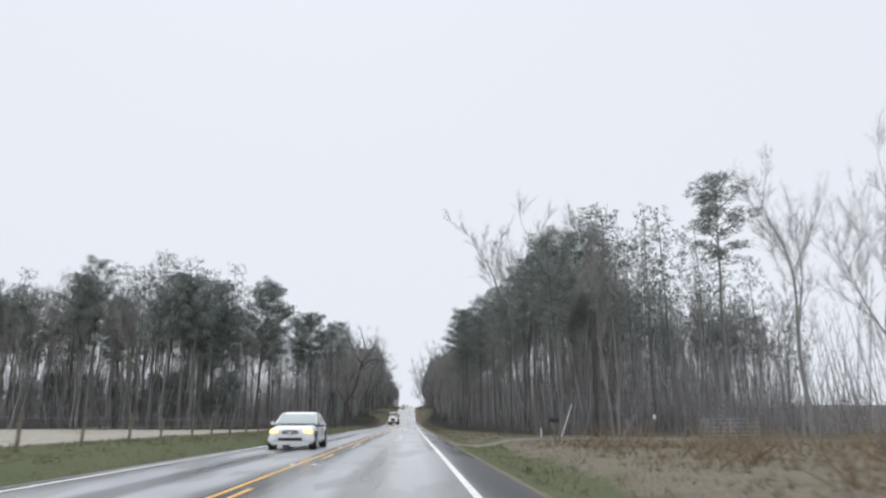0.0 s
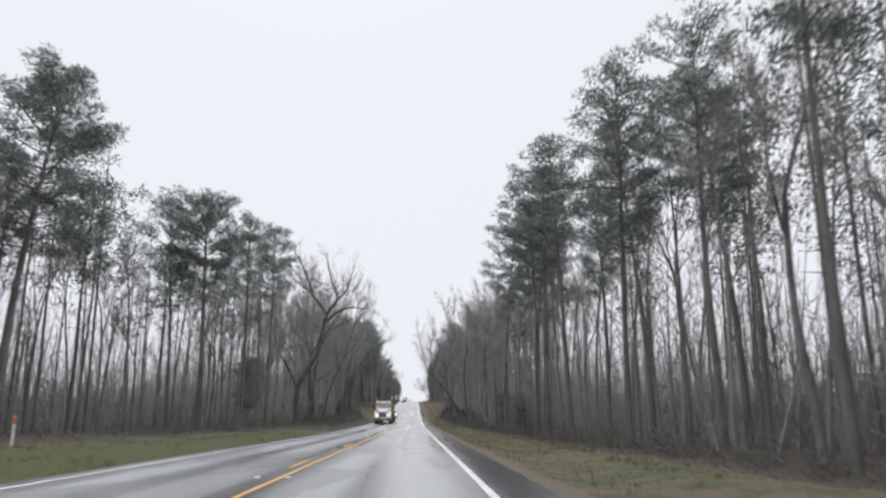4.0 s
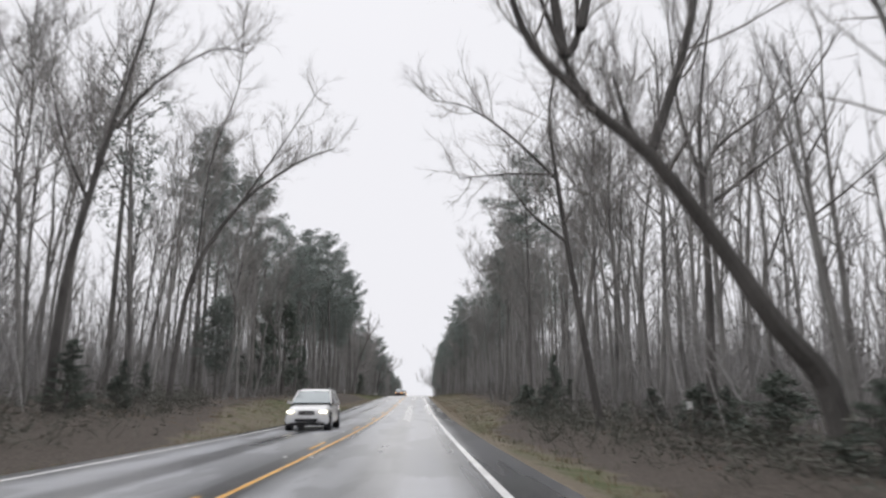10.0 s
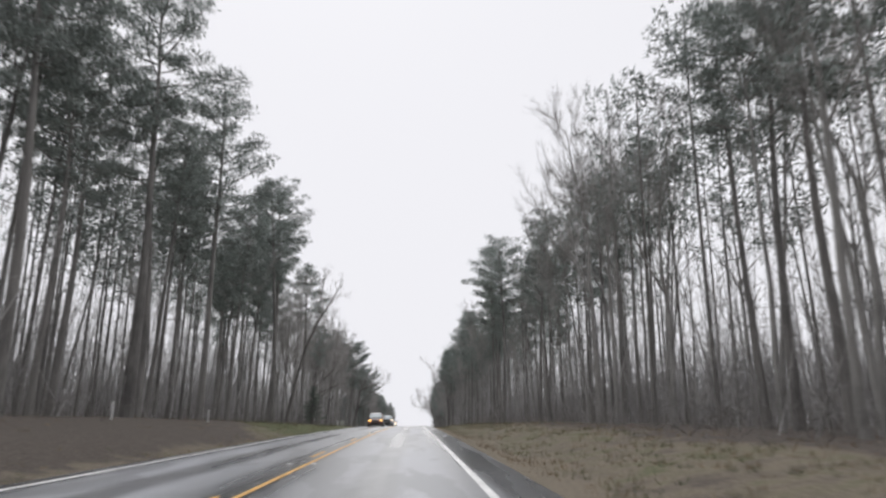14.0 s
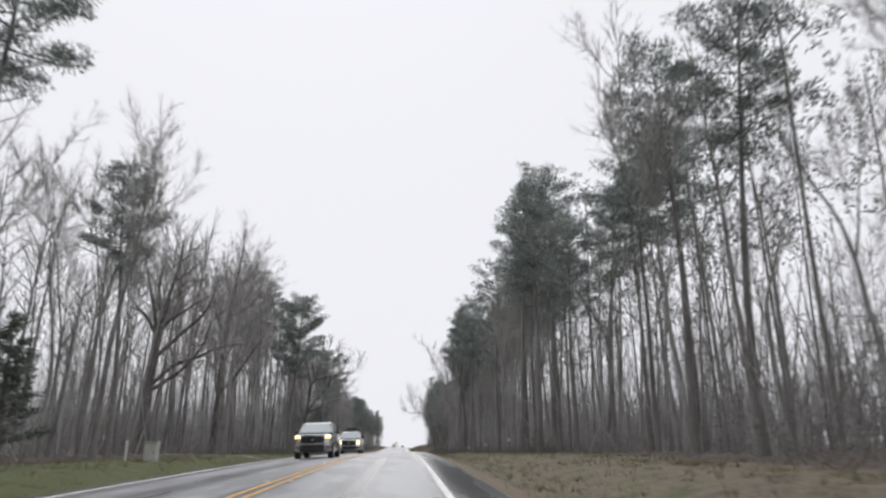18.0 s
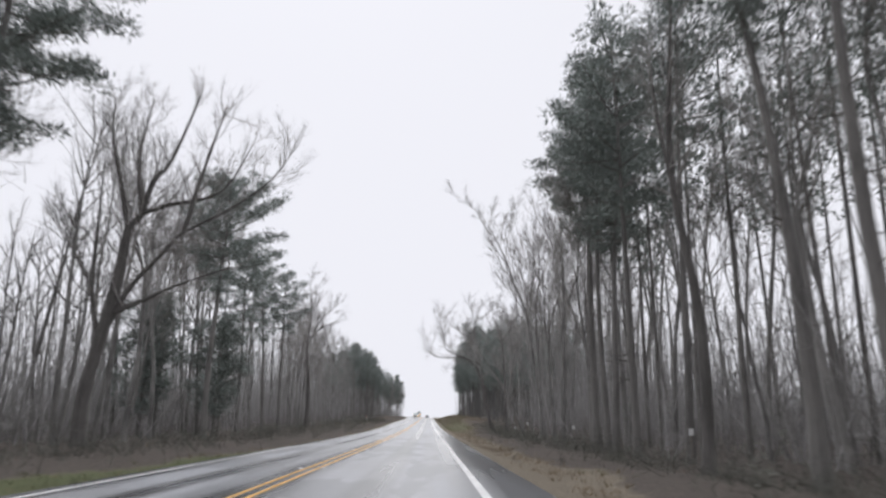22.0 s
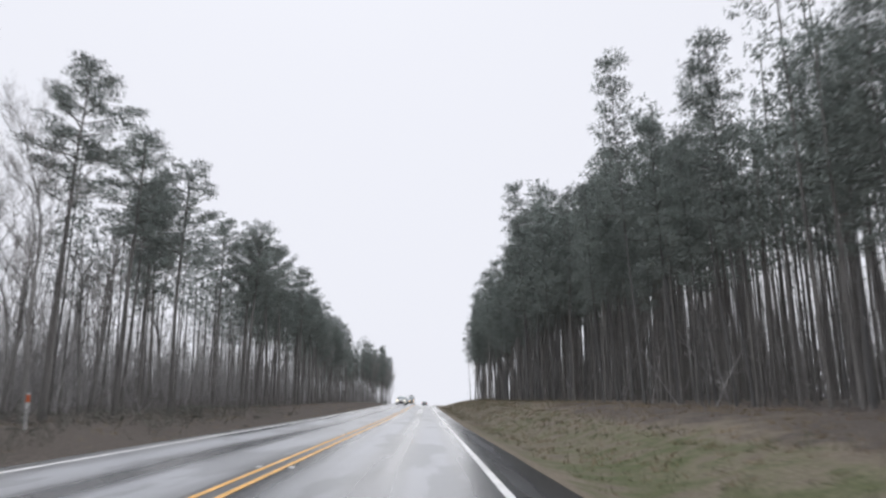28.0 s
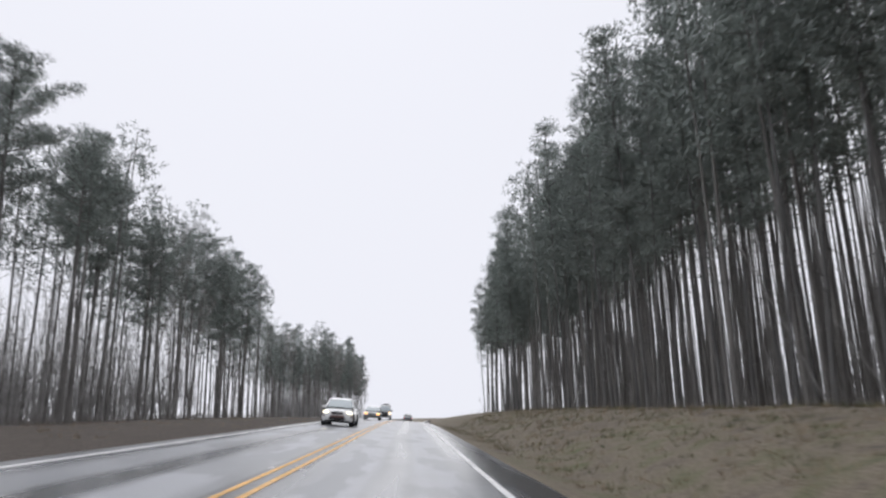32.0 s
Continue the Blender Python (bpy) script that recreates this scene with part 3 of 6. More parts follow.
def stand(kinds, x, s, height, stout=1.0):
    """One tree of the given height; a leaning one leans towards the road."""
    proto = kinds[rng.randrange(len(kinds))]
    size = height / TALL[proto.name]
    turn = (0 if x > 0 else 180) + rng.uniform(-25, 25) if kinds is LEANING else rng.uniform(0, 360)
    m = pose(x, s, ground_z(x, s) - 0.05, 0, 0, turn) @ Matrix.Diagonal((size * stout, size * stout, size, 1))
    spots.append((x, s))
    copy_thing(proto, m).matrix_basis = m


stand(BARE, 32.0, 42.8, 20.2)
stand(BARE, 29.0, 45.9, 21.0)
stand(BARE, 18.0, 53.6, 18.7)
stand(PINES, 28.0, 55.9, 22.4)
stand(PINES, 15.0, 58.1, 18.1)
stand(BARE, 16.0, 62.9, 21.3)
stand(PINES, 14.0, 64.5, 17.3)
stand(BARE, 15.0, 76.0, 24.9)
stand(PINES, 14.0, 81.7, 18.5)
stand(BARE, 16.0, 81.9, 27.9)
stand(BROAD_PINES, -26.0, 104.0, 18.8)
stand(PINES, 14.0, 96.7, 20.2)
stand(PINES, 14.0, 116.0, 22.5)
stand(BROAD_PINES, -24.0, 124.8, 27.0)
stand(PINES, 13.0, 125.4, 21.3)
stand(PINES, 13.0, 133.8, 22.5)
stand(PINES, 12.5, 136.1, 23.5)
stand(BARE, 12.0, 140.5, 11.7)
stand(CEDARS, 13.0, 146.6, 2.6, 1.7)
stand(BROAD_PINES, -18.0, 147.2, 24.0)
stand(PINES, -14.0, 147.2, 21.7)
stand(YOUNG_PINES, -14.0, 149.0, 7.4)
stand(PINES, 14.0, 155.3, 16.8)
stand(YOUNG_PINES, 14.4, 157.8, 4.6)
stand(YOUNG_PINES, 13.8, 169.0, 5.2)
stand(PINES, -14.0, 158.6, 23.7)
stand(PINES, 13.0, 159.2, 24.1)
stand(BARE, 12.5, 174.4, 21.6)
stand(BARE, 12.5, 178.0, 22.2)
stand(BARE, 12.5, 189.9, 21.1)
stand(BARE, -14.0, 197.0, 29.0)
stand(BARE, 12.0, 197.6, 24.3)
stand(BARE, -13.0, 210.5, 16.8)
stand(BARE, 11.0, 236.6, 22.5, 1.5)
stand(CEDARS, 11.0, 241.6, 4.0)
stand(YOUNG_PINES, -14.0, 256.4, 8.8)
stand(BARE, -12.5, 257.4, 14.6)
stand(BARE, 12.5, 261.6, 23.0)
stand(PINES, 13.0, 281.9, 24.1)
stand(BARE, 12.0, 286.2, 24.4)
stand(CEDARS, -14.6, 288.0, 15.0)
stand(CEDARS, -16.0, 281.0, 12.0)
stand(PINES, -14.0, 293.7, 21.0)
stand(PINES, -15.5, 290.5, 18.0)
stand(CEDARS, -13.6, 297.0, 7.0)
stand(PINES, -14.0, 310.8, 27.3)
stand(PINES, -13.0, 321.6, 29.0)
stand(PINES, -14.0, 338.1, 29.0)
stand(PINES, -13.0, 360.8, 29.0)
stand(PINES, -14.0, 364.9, 29.0)
stand(PINES, 14.0, 371.3, 24.9)
stand(PINES, 13.5, 377.3, 24.4)
stand(BARE, -15.0, 386.5, 23.9)
stand(BARE, 13.5, 393.3, 20.7)
stand(PINES, -15.0, 394.7, 26.5)
stand(CEDARS, -13.5, 396.7, 6.4, 1.5)
stand(PINES, 13.0, 408.4, 14.5)
stand(PINES, -14.0, 409.0, 18.1)
stand(BARE, -21.5, 429.0, 19.0)
stand(PINES, 13.5, 422.1, 23.4)
stand(PINES, 13.0, 428.4, 24.6)
stand(BARE, 13.0, 433.7, 22.0)
stand(BARE, -14.0, 433.9, 21.6)
stand(BARE, 12.5, 436.8, 17.6)
stand(BARE, -20.5, 443.5, 20.9)
stand(PINES, 12.5, 466.0, 22.7)
stand(PINES, 13.0, 470.2, 22.5)
stand(BROAD_PINES, -14.4, 476.2, 25.0)
stand(PINES, 13.5, 480.8, 21.8)
stand(PINES, 13.0, 486.4, 24.0)
stand(PINES, 13.0, 490.5, 24.3)
stand(PINES, 13.0, 492.2, 21.1)
stand(PINES, 13.0, 494.9, 25.0)
stand(PINES, -17.8, 479.5, 24.0)
stand(BROAD_PINES, -12.6, 501.0, 19.5)
stand(YOUNG_PINES, -19.0, 506.0, 11.5)
stand(YOUNG_PINES, -13.5, 506.4, 9.7)
stand(BARE, 13.0, 515.9, 22.3)
stand(LEANING, 12.5, 521.2, 13.0)
stand(PINES, -14.0, 524.4, 19.3)
stand(PINES, -13.0, 527.0, 17.5)
stand(BARE, -13.5, 541.3, 16.5)
stand(BARE, -14.0, 569.1, 19.6)
stand(BARE, -14.0, 608.6, 15.4)
stand(PLANTED, 15.0, 619.0, 22.4)
stand(PINES, -14.0, 625.4, 17.5)
stand(PINES, -14.5, 646.7, 18.9)
stand(PINES, -14.5, 654.6, 18.6)
stand(PINES, -14.5, 661.0, 19.4)
stand(PLANTED, 15.0, 665.3, 28.5)
stand(PINES, -14.5, 674.1, 19.2)


def smooth_line(points, per=3):
    """A soft curve through a bough's few turning points."""
    out = []
    pts = [points[0], *points, points[-1]]
    for a, b, c, d in zip(pts, pts[1:], pts[2:], pts[3:]):
        for k in range(per):
            f = k / per
            out.append(b + 0.5 * f * (c - a + f * (2 * a - 5 * b + 4 * c - d + f * (3 * (b - c) + d - a))))
    return out + [points[-1]]


def shaped_tree(x, s, radius, boughs):
    """A leafless tree of its own shape: the trunk and main boughs as (across, up) turning points."""
    r = random.Random(int(s * 10))
    trunk, crown = Soup(), Soup()
    for i, line in enumerate(boughs):
        r0 = radius if i == 0 else radius * 0.42
        side = 0.0 if i == 0 else r.uniform(-0.12, 0.12)
        pts = smooth_line([Vector((a, side * k + (r.uniform(-0.15, 0.15) if k else 0), b)) for k, (a, b) in enumerate(line)])
        n = len(pts) - 1
        radii = [max(r0 * (1 - 0.88 * k / n), 0.02) for k in range(n + 1)]
        if i == 0:
            radii[0] *= 1.4
        trunk.tube(pts, radii, 8 if i == 0 else 6)
        length = sum((b - a).length for a, b in zip(pts, pts[1:]))
        for j in range(int(length * (1.8 if i == 0 else 2.8))):
            u = r.uniform(0.45 if i == 0 else 0.15, 1.0)
            p, d = at(pts, u)
            ln = r.uniform(1.2, 3.2) * (1.25 - 0.5 * u)
            bp, br = limb(r, p, (d * 0.6 + rand_dir(r, 0.7) * 0.75).normalized(), ln, max(r0 * (1 - u) * 0.4, 0.022), 0.008, 5, 0.24, 0.08)
            crown.tube(bp, br, 4)
            for k in range(9):
                q, e = at(bp, r.uniform(0.2, 1.0))
                d2 = (e + rand_dir(r, 0.5) * 0.7).normalized()
                l3 = ln * r.uniform(0.25, 0.55)
                crown.blade(q, d2, l3, 0.018, r)
                for w in range(5):
                    crown.blade(q + d2 * l3 * r.uniform(0.1, 0.95), (d2 + rand_dir(r, 0.4) * 0.7).normalized(), l3 * r.uniform(0.4, 0.9), 0.012, r)
    root = kind_of_tree("leaning_tree" if abs(boughs[0][-1][0]) > 2.5 else "bare_tree", (trunk.mesh("trunk", bark_dark), crown.mesh("crown", twig_brown)), "old leafless tree with dark crooked boughs at the wood's edge", "roadside trees")
    root.matrix_basis = pose(x, s, ground_z(x, s))
    spots.append((x, s))


LEAFLESS_FRONT = ((162, 215), (396, 460), (468, 518), (528, 590))   # stretches of the left wood without pines, at its front
LEAFLESS_BACK = ((396, 458), (480, 520), (528, 590))   # and further in
OPEN_FRONT = ((160, 194), (205, 245), (530, 552), (468, 476))   # stretches where only the old trees stand at the front
shaped_tree(11, 212.2, 0.3, (((0.4, -0.3), (0.0, 1.7), (-0.9, 2.9), (-2.0, 4.8), (-3.4, 6.6), (-4.6, 7.8), (-5.2, 9.0), (-6.0, 11.5)), ((-3.4, 6.6), (-3.8, 7.4), (-4.1, 8.5)), ((-5.2, 9.0), (-4.8, 9.7), (-4.9, 11.5)), ((-4.7, 8.0), (-5.9, 9.2), (-6.6, 11.0), (-7.4, 14.0), (-8.0, 17.0)), ((-5.2, 9.0), (-5.6, 13.0), (-5.0, 16.0), (-5.3, 19.0)), ((-4.8, 9.7), (-4.0, 13.0), (-3.0, 17.0)), ((-3.4, 6.6), (-2.2, 10.0), (-1.5, 14.5), (-0.9, 18.0))))
shaped_tree(10.5, 227.9, 0.2, (((-0.1, -0.3), (-0.5, 2.2), (-1.1, 6.6), (-1.7, 11.1), (-1.9, 14.7), (-1.0, 18.8)), ((-1.7, 11.1), (-3.9, 13.2), (-5.8, 14.5), (-7.4, 14.7)), ((-1.4, 8.2), (-2.9, 9.4), (-3.9, 10.8)), ((-1.6, 11.3), (-3.6, 11.3), (-6.2, 11.0))))
shaped_tree(14, 225.0, 0.24, (((-0.0, -0.3), (0.0, 2.2), (0.2, 6.2), (0.3, 10.0), (0.5, 13.5), (1.5, 19.5)), ((0.3, 9.0), (2.6, 10.8), (4.2, 12.0)), ((0.3, 10.2), (1.0, 11.7), (3.1, 13.3), (5.0, 14.9)), ((0.3, 10.2), (-0.5, 13.5), (-0.7, 17.7))))
shaped_tree(-12, 226.5, 0.22, (((0.0, -0.3), (0.1, 4.8), (0.6, 8.6), (1.3, 12.4), (2.3, 17.5), (2.7, 20.7)), ((1.4, 11.9), (2.9, 14.0), (5.2, 15.8), (6.7, 15.7)), ((0.6, 8.6), (-0.7, 11.1), (-1.6, 13.9))))
shaped_tree(-12, 240.4, 0.2, (((-0.1, -0.3), (-0.0, 2.3), (0.7, 7.8), (3.2, 12.1), (5.8, 14.4), (7.6, 15.4), (9.0, 15.9)), ((3.2, 12.1), (5.7, 16.2), (7.8, 19.8)), ((0.8, 7.1), (1.2, 14.7), (2.6, 20.5), (2.6, 25.4))))
shaped_tree(11.5, 546.3, 0.17, (((-0.1, -0.3), (-0.6, 1.0), (-1.2, 4.0), (-1.9, 7.4), (-2.7, 8.7), (-4.3, 9.6), (-6.7, 9.5), (-8.5, 10.1), (-9.4, 12.0)), ((-4.3, 9.6), (-6.4, 10.7), (-6.7, 12.9), (-8.3, 16.2)), ((-1.9, 7.7), (-3.0, 10.9), (-4.1, 12.2))))
shaped_tree(11.5, 541.2, 0.17, (((-0.1, -0.3), (-1.0, 1.5), (-1.6, 4.9), (-2.1, 8.3), (-2.7, 11.2), (-3.2, 16.1)), ((-2.2, 8.5), (-4.0, 9.3), (-6.0, 10.2)), ((-2.7, 11.2), (-4.7, 12.6), (-7.0, 14.4)), ((-3.0, 12.4), (-2.4, 14.6), (-2.1, 16.1))))
shaped_tree(12, 535.4, 0.18, (((0.0, -0.3), (-0.1, 3.5), (-0.2, 7.4), (-0.4, 10.7), (-0.6, 13.0)), ((-0.4, 10.9), (1.0, 12.7)), ((-0.5, 10.7), (-1.8, 12.0))))
shaped_tree(-14, 550.3, 0.28, (((0.0, -0.3), (0.1, 5.5), (-0.3, 10.6), (0.0, 14.2), (-0.1, 18.5)), ((-0.3, 10.6), (1.4, 14.6), (3.7, 16.8)), ((-0.3, 10.9), (-1.3, 14.1), (-2.2, 17.5)), ((-0.0, 12.1), (2.0, 13.8), (4.5, 14.4))))
shaped_tree(10.5, 181.9, 0.24, (((-0.0, -0.3), (-0.5, 3.9), (-0.7, 8.0), (-0.3, 11.6), (-0.4, 15.8)), ((-0.7, 7.2), (-1.8, 7.6), (-2.2, 8.5)), ((-0.4, 10.2), (0.8, 13.2), (1.5, 16.4))))
shaped_tree(-14.5, 196.5, 0.32, (((0.3, -0.3), (-0.4, 6.2), (-0.5, 10.5), (-1.3, 13.4), (-2.1, 16.3), (-3.6, 21.1)), ((-0.5, 10.5), (0.6, 12.6), (2.8, 15.5), (4.6, 18.2), (5.6, 22.6)), ((-0.4, 6.2), (1.5, 6.9), (3.7, 8.9), (4.7, 11.4), (7.3, 13.9)), ((-1.3, 13.4), (-1.6, 17.6), (-1.0, 22.0), (-0.6, 25.5)), ((0.6, 12.6), (2.5, 13.9), (5.2, 16.8)), ((-1.2, 12.6), (-3.7, 15.4), (-4.6, 17.8))))
shaped_tree(-14.2, 487.0, 0.38, (((0.0, -0.3), (0.0, 2.2), (0.5, 5.0), (1.1, 8.9), (1.3, 10.9), (1.9, 11.8), (2.4, 13.5), (3.2, 14.8), (4.5, 18.5)), ((0.5, 5.0), (1.5, 7.6), (3.4, 9.8), (4.2, 10.8), (6.6, 12.0), (8.7, 13.7), (9.8, 15.5)), ((1.9, 11.8), (3.4, 12.3), (6.0, 13.0), (7.5, 15.5)), ((0.8, 6.5), (2.5, 7.2), (4.0, 7.9), (6.8, 8.9)), ((1.3, 10.9), (0.6, 13.5), (0.0, 16.0), (-0.2, 18.5)), ((1.9, 11.8), (1.5, 14.1), (1.4, 15.7), (1.8, 18.5)), ((0.5, 5.0), (-0.3, 7.6), (-0.4, 11.4), (-0.6, 15.0)), ((4.2, 10.8), (5.0, 14.0), (6.0, 18.0))))
shaped_tree(-12, 191.7, 0.2, (((-0.0, -0.3), (0.9, 4.7), (2.9, 9.5), (5.0, 16.5), (4.9, 21.0)), ((2.9, 9.5), (5.7, 13.4), (7.6, 16.9)), ((2.2, 8.0), (1.7, 13.3), (1.9, 18.0)), ((4.5, 14.9), (6.6, 18.8), (7.0, 21.8))))
shaped_tree(13, 180.9, 0.2, (((0.0, -0.3), (0.0, 2.0), (-0.1, 5.8), (-0.4, 9.9), (0.2, 14.4), (0.6, 16.7)), ((-0.3, 9.3), (1.2, 11.7), (1.9, 14.4)), ((-0.3, 10.3), (-1.2, 12.5), (-1.5, 15.3))))
shaped_tree(12, 475.2, 0.22, (((-0.0, -0.3), (0.2, 4.9), (-0.4, 10.3), (-0.2, 14.8), (0.2, 18.2)), ((-0.4, 9.7), (-0.8, 12.5), (-0.9, 14.8))))
shaped_tree(-13.4, 175.3, 0.46, (((0.0, -0.3), (0.0, 4.5), (0.6, 6.0), (2.5, 9.8), (3.6, 14.8), (5.0, 16.9), (4.2, 19.4), (3.3, 23.1)), ((3.6, 14.8), (1.5, 17.7), (-0.3, 19.1), (-3.6, 22.0)), ((1.6, 17.6), (0.0, 21.6), (-1.6, 24.1)), ((3.5, 13.9), (5.8, 15.6), (7.7, 15.8), (9.6, 15.5)), ((0.0, 4.5), (-1.4, 7.5), (-3.2, 10.3), (-5.8, 12.5), (-7.2, 13.8)), ((-3.2, 10.3), (-3.4, 13.5), (-3.6, 17.3)), ((4.6, 16.4), (6.4, 18.6), (7.2, 22.0))))
shaped_tree(-13, 186.9, 0.2, (((-0.0, -0.3), (0.0, 2.5), (0.3, 8.0), (1.9, 13.7), (4.5, 17.6), (6.4, 21.1)), ((0.9, 10.4), (-0.2, 15.4), (-0.2, 20.1)), ((1.9, 13.7), (5.0, 15.4), (8.3, 16.8))))
shaped_tree(12, 158.2, 0.14, (((-0.0, -0.3), (-0.3, 3.6), (-0.4, 6.8), (-0.6, 9.0)), ((-0.4, 4.3), (1.0, 6.4), (1.4, 7.5))))

shaped_tree(-14, 375.3, 0.24, (((0.0, -0.3), (0.9, 4.7), (2.1, 9.6), (3.5, 13.2), (4.7, 15.4), (6.5, 18.5)), ((2.1, 9.6), (2.0, 14.0), (1.5, 19.0)), ((3.5, 13.2), (3.9, 17.0), (4.2, 20.0)), ((0.9, 4.7), (-0.8, 9.0), (-1.2, 14.0))))
shaped_tree(-17, 424.5, 0.44, (((-0.4, -0.3), (-0.6, 4.7), (-0.4, 7.4), (-0.3, 9.1), (-0.1, 10.5), (0.3, 12.5), (0.9, 15.1), (1.0, 17.3)), ((-0.3, 9.1), (-1.4, 10.9), (-2.2, 11.6), (-3.5, 13.5)), ((-0.5, 5.2), (1.1, 6.8), (2.9, 7.5), (4.5, 8.3), (6.4, 8.7)), ((-0.6, 4.7), (0.9, 5.7), (2.0, 6.6), (3.4, 8.5), (4.0, 10.5), (5.4, 11.7)), ((-0.2, 9.8), (0.2, 10.3), (1.3, 11.2), (2.5, 12.1), (4.6, 13.3)), ((-0.3, 9.1), (-0.9, 12.1), (-1.8, 15.1), (-1.8, 16.8)), ((-0.4, 7.4), (1.8, 9.6), (3.3, 11.0), (4.0, 12.6), (4.4, 14.9)), ((-0.1, 10.5), (-0.6, 13.4), (-0.3, 15.6))))
shaped_tree(-16, 440.0, 0.32, (((-0.2, -0.3), (0.0, 5.8), (0.2, 10.7), (0.5, 13.8), (0.8, 17.0), (1.2, 20.0), (1.5, 23.0)), ((0.0, 5.8), (1.7, 7.9), (3.5, 10.7), (4.6, 12.5)), ((0.5, 13.8), (2.7, 15.2), (4.1, 17.5)), ((0.8, 17.0), (2.3, 18.0), (3.4, 20.4)), ((0.3, 11.9), (-1.1, 14.4), (-1.5, 17.0)), ((0.7, 15.4), (-0.2, 18.0), (-0.2, 21.7))))

# the rest of the front row
for rows, sign in ((RIGHT_WOOD, 1), (LEFT_WOOD, -1)):
    s = rows[0][0]
    while s < rows[-1][0]:
        edge, pines, thick = (along(rows, s, k) for k in (1, 2, 3))
        x = edge + sign * rng.uniform(0.3, 6.0)
        on_drive = sign < 0 and 415.5 < s < 424
        if all(abs(x - a) > 1.2 or abs(s - b) > 1.5 for a, b in spots) and not on_drive and not (abs(x) < 14.5 and any(a < s < b for a, b in OPEN_FRONT)):
            if rng.random() < pines and not (sign < 0 and any(a < s < b for a, b in LEAFLESS_FRONT)):
                stand(PINES if thick < 1.3 else PLANTED, x, s, along(rows, s, 4) * rng.uniform(0.86, 1.12))
            else:
                stand(BARE, x, s, along(rows, s, 4) * rng.uniform(0.7, 1.12))
        s += rng.uniform(2.6, 5.4) / thick

# low evergreen shrubs along the wet stretch
for i in range(15):
    stand(CEDARS, rng.uniform(9.8, 14.0), 186 + 4.4 * i + rng.uniform(-2, 2), rng.uniform(1.0, 2.6), rng.uniform(1.5, 2.2))
for i in range(11):
    stand(CEDARS, -rng.uniform(11.0, 15.5), 180 + 6.5 * i + rng.uniform(-2, 2), rng.uniform(1.2, 3.0), rng.uniform(1.4, 2.0))

# the woods' ends that turn away from the road behind the fields
for i in range(48):
    x = -27 - 1.5 * i + rng.uniform(-1, 1)
    stand(PINES if rng.random() < 0.5 else BARE, x, 97 + 0.08 * abs(x) + rng.uniform(-3, 6), rng.uniform(17, 24))
for i in range(30):
    x = -24 - 2.5 * i + rng.uniform(-1, 1)
    stand(PINES if rng.random() < 0.7 else BARE, x, 104 + 0.08 * abs(x) + rng.uniform(-3, 6), rng.uniform(17, 23))
for i in range(22):
    x = -24 - 3.2 * i + rng.uniform(-1.4, 1.4)
    stand(YOUNG_PINES, x, 99 + 0.08 * abs(x) + rng.uniform(-2, 5), rng.uniform(4.5, 9.5))
for i in range(24):
    x = 17 + 1.7 * i + rng.uniform(-1, 1)
    stand(PINES if rng.random() < 0.4 else BARE, x, right_end(x) + rng.uniform(-1, 7), rng.uniform(15, 22))
for i in range(58):
    s = 846 + 2.0 * i + rng.uniform(-2, 2)
    stand(PLANTED if rng.random() < 0.65 else BARE, -15.5 - rng.uniform(0, 9) - max(0, 866 - s) * rng.uniform(0.2, 1.3), s, rng.uniform(20, 27))

for p in PROTOTYPES:
    for o in (*p.children_recursive, p):
        bpy.data.objects.remove(o)


# woods behind, joined
def simple_bare(seed, h):
    r = random.Random(seed)
    t = Soup()
    pts, radii = limb(r, Vector((0, 0, -0.3)), Vector((r.uniform(-0.06, 0.06), r.uniform(-0.06, 0.06), 1)), h, 0.16, 0.02, 6, 0.06, 0.02)
    t.tube(pts, radii, 5)
    for i in range(14):
        p, d = at(pts, r.uniform(0.35, 0.98))
        bp, br = limb(r, p, (d + rand_dir(r, 0.2) * 0.8).normalized(), h * r.uniform(0.1, 0.24), 0.05, 0.01, 3, 0.2, 0.06)
        t.tube(bp, br, 3)
        for k in range(16):
            q, e = at(bp, r.uniform(0.15, 1))
            t.blade(q, (e + rand_dir(r, 0.45) * 0.75).normalized(), r.uniform(0.5, 1.7), 0.02, r)
    return t


def simple_pine(seed, h, tufts, blades, broad):
    r = random.Random(seed)
    t, c = Soup(), Soup()
    pts, radii = limb(r, Vector((0, 0, -0.3)), Vector((r.uniform(-0.02, 0.02), r.uniform(-0.02, 0.02), 1)), h, 0.14, 0.035, 5, 0.02, 0.01)
    t.tube(pts, radii, 5)
    for i in range(8):
        p, d = at(pts, r.uniform(0.25, 0.65))
        t.blade(p, rand_dir(r), r.uniform(0.6, 1.8), 0.05, r)
    # a rounded crown of tufts, thickest towards its skin
    for i in range(tufts):
        u = r.random()
        p, d = at(pts, 0.56 + 0.44 * u)
        w = 3.0 * math.sin(math.pi * (0.12 + 0.8 * u)) ** 0.75
        ang, f = r.uniform(0, 6.283), r.uniform(0.15, 1) ** 0.6
        q = p + Vector((math.cos(ang) * w * f, math.sin(ang) * w * f, r.uniform(0, 0.9) * f))
        for k in range(blades):
            c.blade(q + rand_dir(r) * 0.3, rand_dir(r, 0.45), r.uniform(0.3, 0.55), broad, r)
    return t, c


def arrays(soup):
    v = np.concatenate(soup.v)
    quads = np.array([f if len(f) == 4 else (*f, f[2]) for f in soup.f])
    tri = np.array([len(f) == 3 for f in soup.f])
    return v, quads, tri


